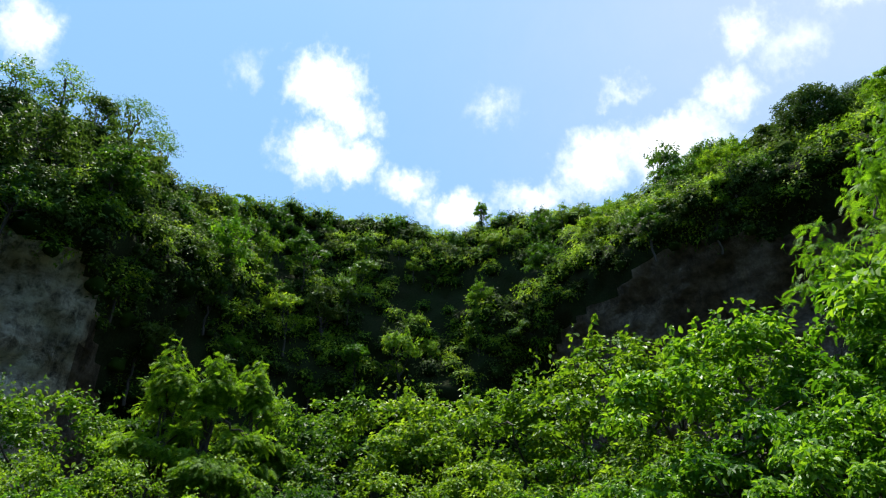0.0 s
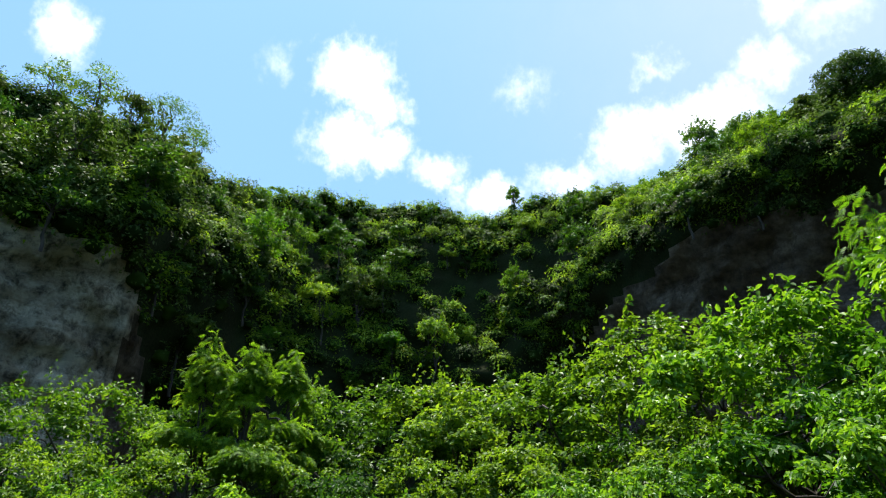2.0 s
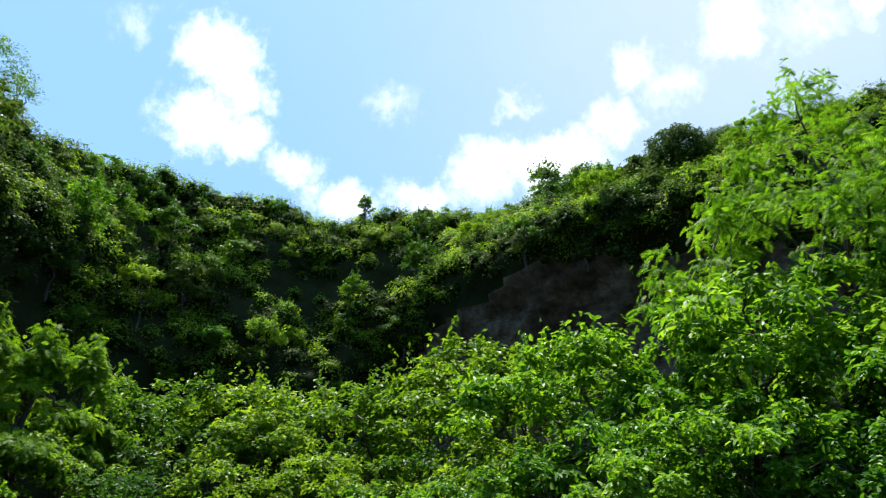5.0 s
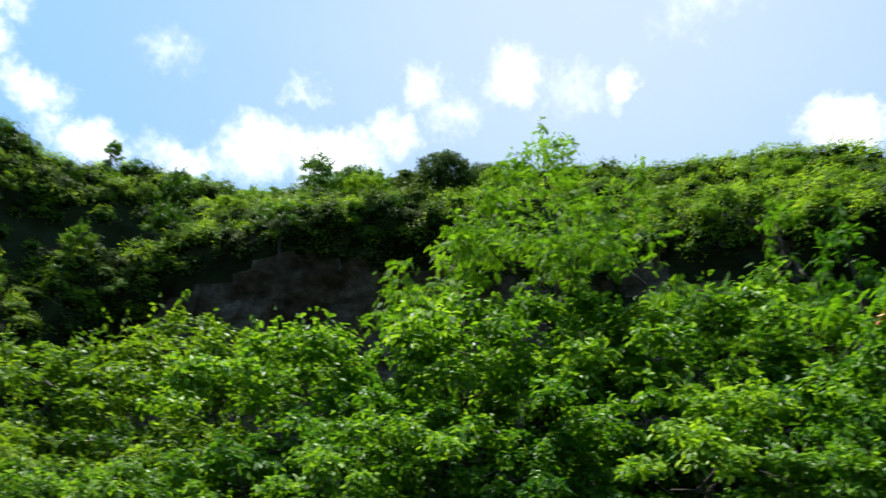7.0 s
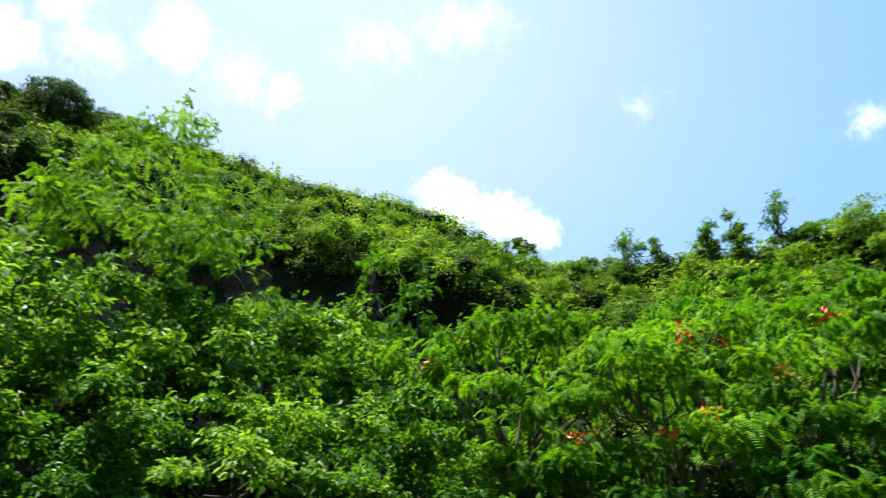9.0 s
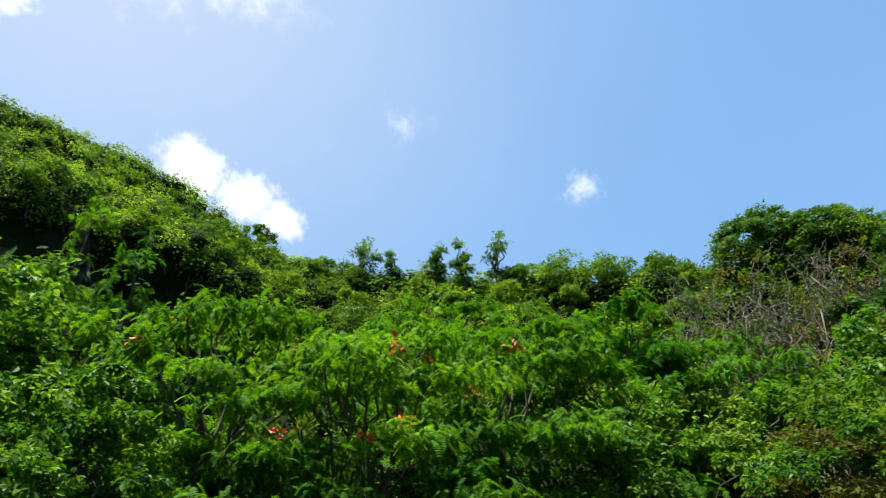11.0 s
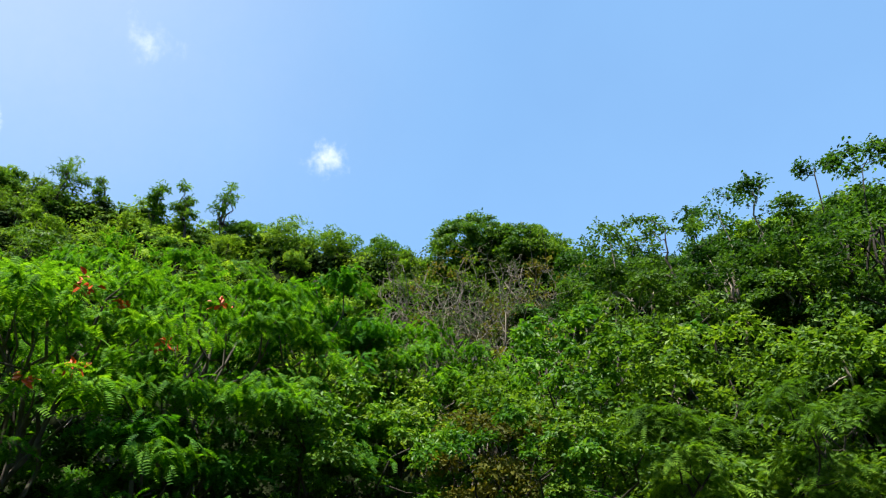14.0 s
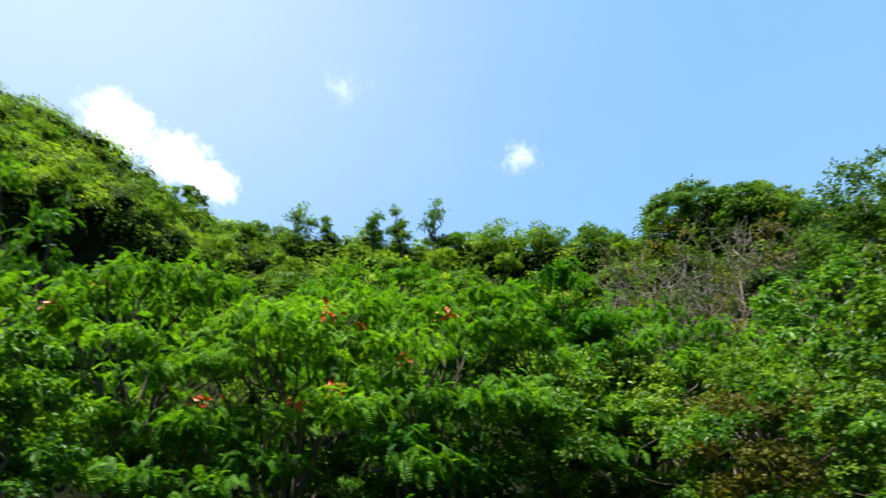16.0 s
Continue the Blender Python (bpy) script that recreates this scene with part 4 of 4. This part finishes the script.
right_tree(161, 18, 27.6, 604, 2.4, "tall woodland tree with a mid-green crown and thin trunk")
right_tree(152.7, 19, 27.2, 605, 0.8, "slim tree wrapped in dense dark creeper", 110)
right_tree(157.8, 21, 27.9, 606, 1.0, "slender thin-crowned tree among the woodland", 50)

flamboyant(85, 9.4, 12.5, 506, 1.1, 9, 80, (), "low flamboyant branches of fern-like leaves")
flamboyant(101.5, 9.8, 11.5, 507, 1.0, 8, 70, (), "low flamboyant branches of fern-like leaves")


def dead_brush(az, dist, seed, top, wide, stems):
    """A tangle of dry grey-brown stems leaning every way, with thin foliage over them."""
    z = floor_z(dist)
    for s in np.linspace(0, 1, 60):
        p = surface(az, s)
        if math.hypot(p.x, p.y) >= dist:
            z = p.z
            break
    z -= 0.3
    h = max(1.2, 1.6 + dist * math.tan(radians(top)) - z)
    rng = np.random.default_rng(seed)
    root = tagged(new("dry_thicket"), "thicket of bare grey-brown stems with thin leaves on the slope", "shrub", "dry thickets")
    pieces = []
    for i in range(stems):
        a, reach = rng.uniform(0, 6.283), wide * rng.uniform(0.2, 0.9)
        foot = np.array((wide * 0.5 * rng.normal(), wide * 0.5 * rng.normal(), 0))
        tip = foot + np.array((reach * math.cos(a), reach * math.sin(a), h * rng.uniform(0.45, 1.0)))
        p, w = bough(rng, foot, tip, 0.035, 0.010, 0.08, 7, 0.10)
        part("stem", mesh_from("stem", *w, M_TWIG, True), root)
        for _ in range(5):
            q = p[int(rng.integers(2, 7))]
            e = q + rng.normal(0, 0.5, 3) + np.array((0, 0, 0.25))
            pieces.append(bough(rng, q, e, 0.014, 0.005, 0.05, 4, 0.10)[1])
    tagged(part("twig_tangle", mesh_from("twig_tangle", *joined(pieces), M_TWIG, True), root), kind="stuff")
    tufts = stems * 2
    heart = np.stack([rng.normal(0, wide * 0.55, tufts), rng.normal(0, wide * 0.55, tufts), h * rng.uniform(0.3, 1.05, tufts)], 1)
    pos = np.repeat(heart, 18, 0) + rng.normal(0, 0.15, (tufts * 18, 3)) * np.array((1, 1, 0.6))
    v, f = leaves(rng, pos, unit(rng.normal(0, 1, pos.shape)), 0.13, SMALL_LEAF, 0.6, 0.5, 0.3)
    part("foliage", mesh_from("foliage", v, f, (M_HILL, M_DUSKY_SHADE, M_OLIVE)[seed % 3]), root, "thin remaining green leaves")
    place(root, az, dist, 0, 1, z)


for k, (az, dist, top) in enumerate(((121, 25, 24.2), (123.5, 24, 24.4), (126.5, 24, 24.2), (130, 24, 24.0), (133, 24, 23.4), (122.5, 21, 21.8), (125.5, 21, 21.2), (128.5, 21, 21.0), (131.5, 21, 20.6), (134.5, 22, 19.8), (131.5, 18, 17.4), (134.2, 18, 17.0), (126, 19, 19.4))):
    dead_brush(az, dist, 700 + k, top, 1.0, 16)

for k, (az, dist, el, w) in enumerate(((129.6, 10.8, 13.6, 0.9), (127.0, 11.2, 11.0, 0.7))):
    h = 1.6 + dist * math.tan(radians(el)) - floor_z(dist)
    ob = plant("olive_shrub", 730 + k, ring_blobs(730 + k, 6, w, h * 0.4, h * 0.8, w * 0.4, w * 0.6), M_OLIVE, M_BARK, SMALL_LEAF, 0.10, 60, 45, 0.3, h * 0.5, 0.05, 8, 4, hollow=0.4)
    place(ob, az, dist)
    tagged(ob, "yellow-brown thinning shrub among green bushes", "shrub")
for k, (az, dist, el, w) in enumerate(((144.6, 9.5, 12.5, 0.6), (153.5, 10.5, 13.7, 0.9))):
    h = 1.6 + dist * math.tan(radians(el)) - floor_z(dist)
    ob = plant("pinnate_shrub", 740 + k, ring_blobs(740 + k, 6, w, h * 0.5, h * 0.85, w * 0.4, w * 0.6), M_HILL, M_BARK, PINNATE, 0.22, 80, 15, 0.2, h * 0.6, 0.05, 6, 3, up=0.9, wild=0.35, hollow=0.5)
    place(ob, az, dist)
    tagged(ob, "light green shrub with feathered compound leaves", "shrub", "compound-leaved shrubs")
right_tree(142.4, 22, 26.0, 607, 2.4, "tall woodland tree with a mid-green crown and thin trunk", 150)
right_tree(147.5, 23, 26.0, 608, 2.4, "tall woodland tree with a mid-green crown and thin trunk", 150)
right_tree(136.9, 21, 24.0, 609, 1.7, "tall woodland tree with a mid-green crown and thin trunk", 120)


def pale_snag(az, dist, top, seed):
    """A bare, bleached dead trunk with stubs of branches."""
    rng = np.random.default_rng(seed)
    h = 1.6 + dist * math.tan(radians(top)) - floor_z(dist)
    root = tagged(new("dead_tree"), "bare bleached dead trunk with broken branches among the bushes", "tree")
    p, w = bough(rng, (0, 0, -0.3), (0.15, 0.05, h), 0.045, 0.022, 0, 9, 0.035)
    part("trunk", mesh_from("trunk", *w, M_PALE, True), root)
    for k, (dx, dy, dz) in enumerate(((0.35, 0.5, -0.35), (-0.25, 0.3, 0.4), (0.3, -0.5, 0.25))):
        q = p[7 - k]
        part("branch", mesh_from("branch", *bough(rng, q, q + np.array((dx, dy, dz)), 0.018, 0.007, 0.05, 5, 0.05)[1], M_PALE, True), root)
    place(root, az, dist)


pale_snag(156.6, 12.5, 13.9, 801)
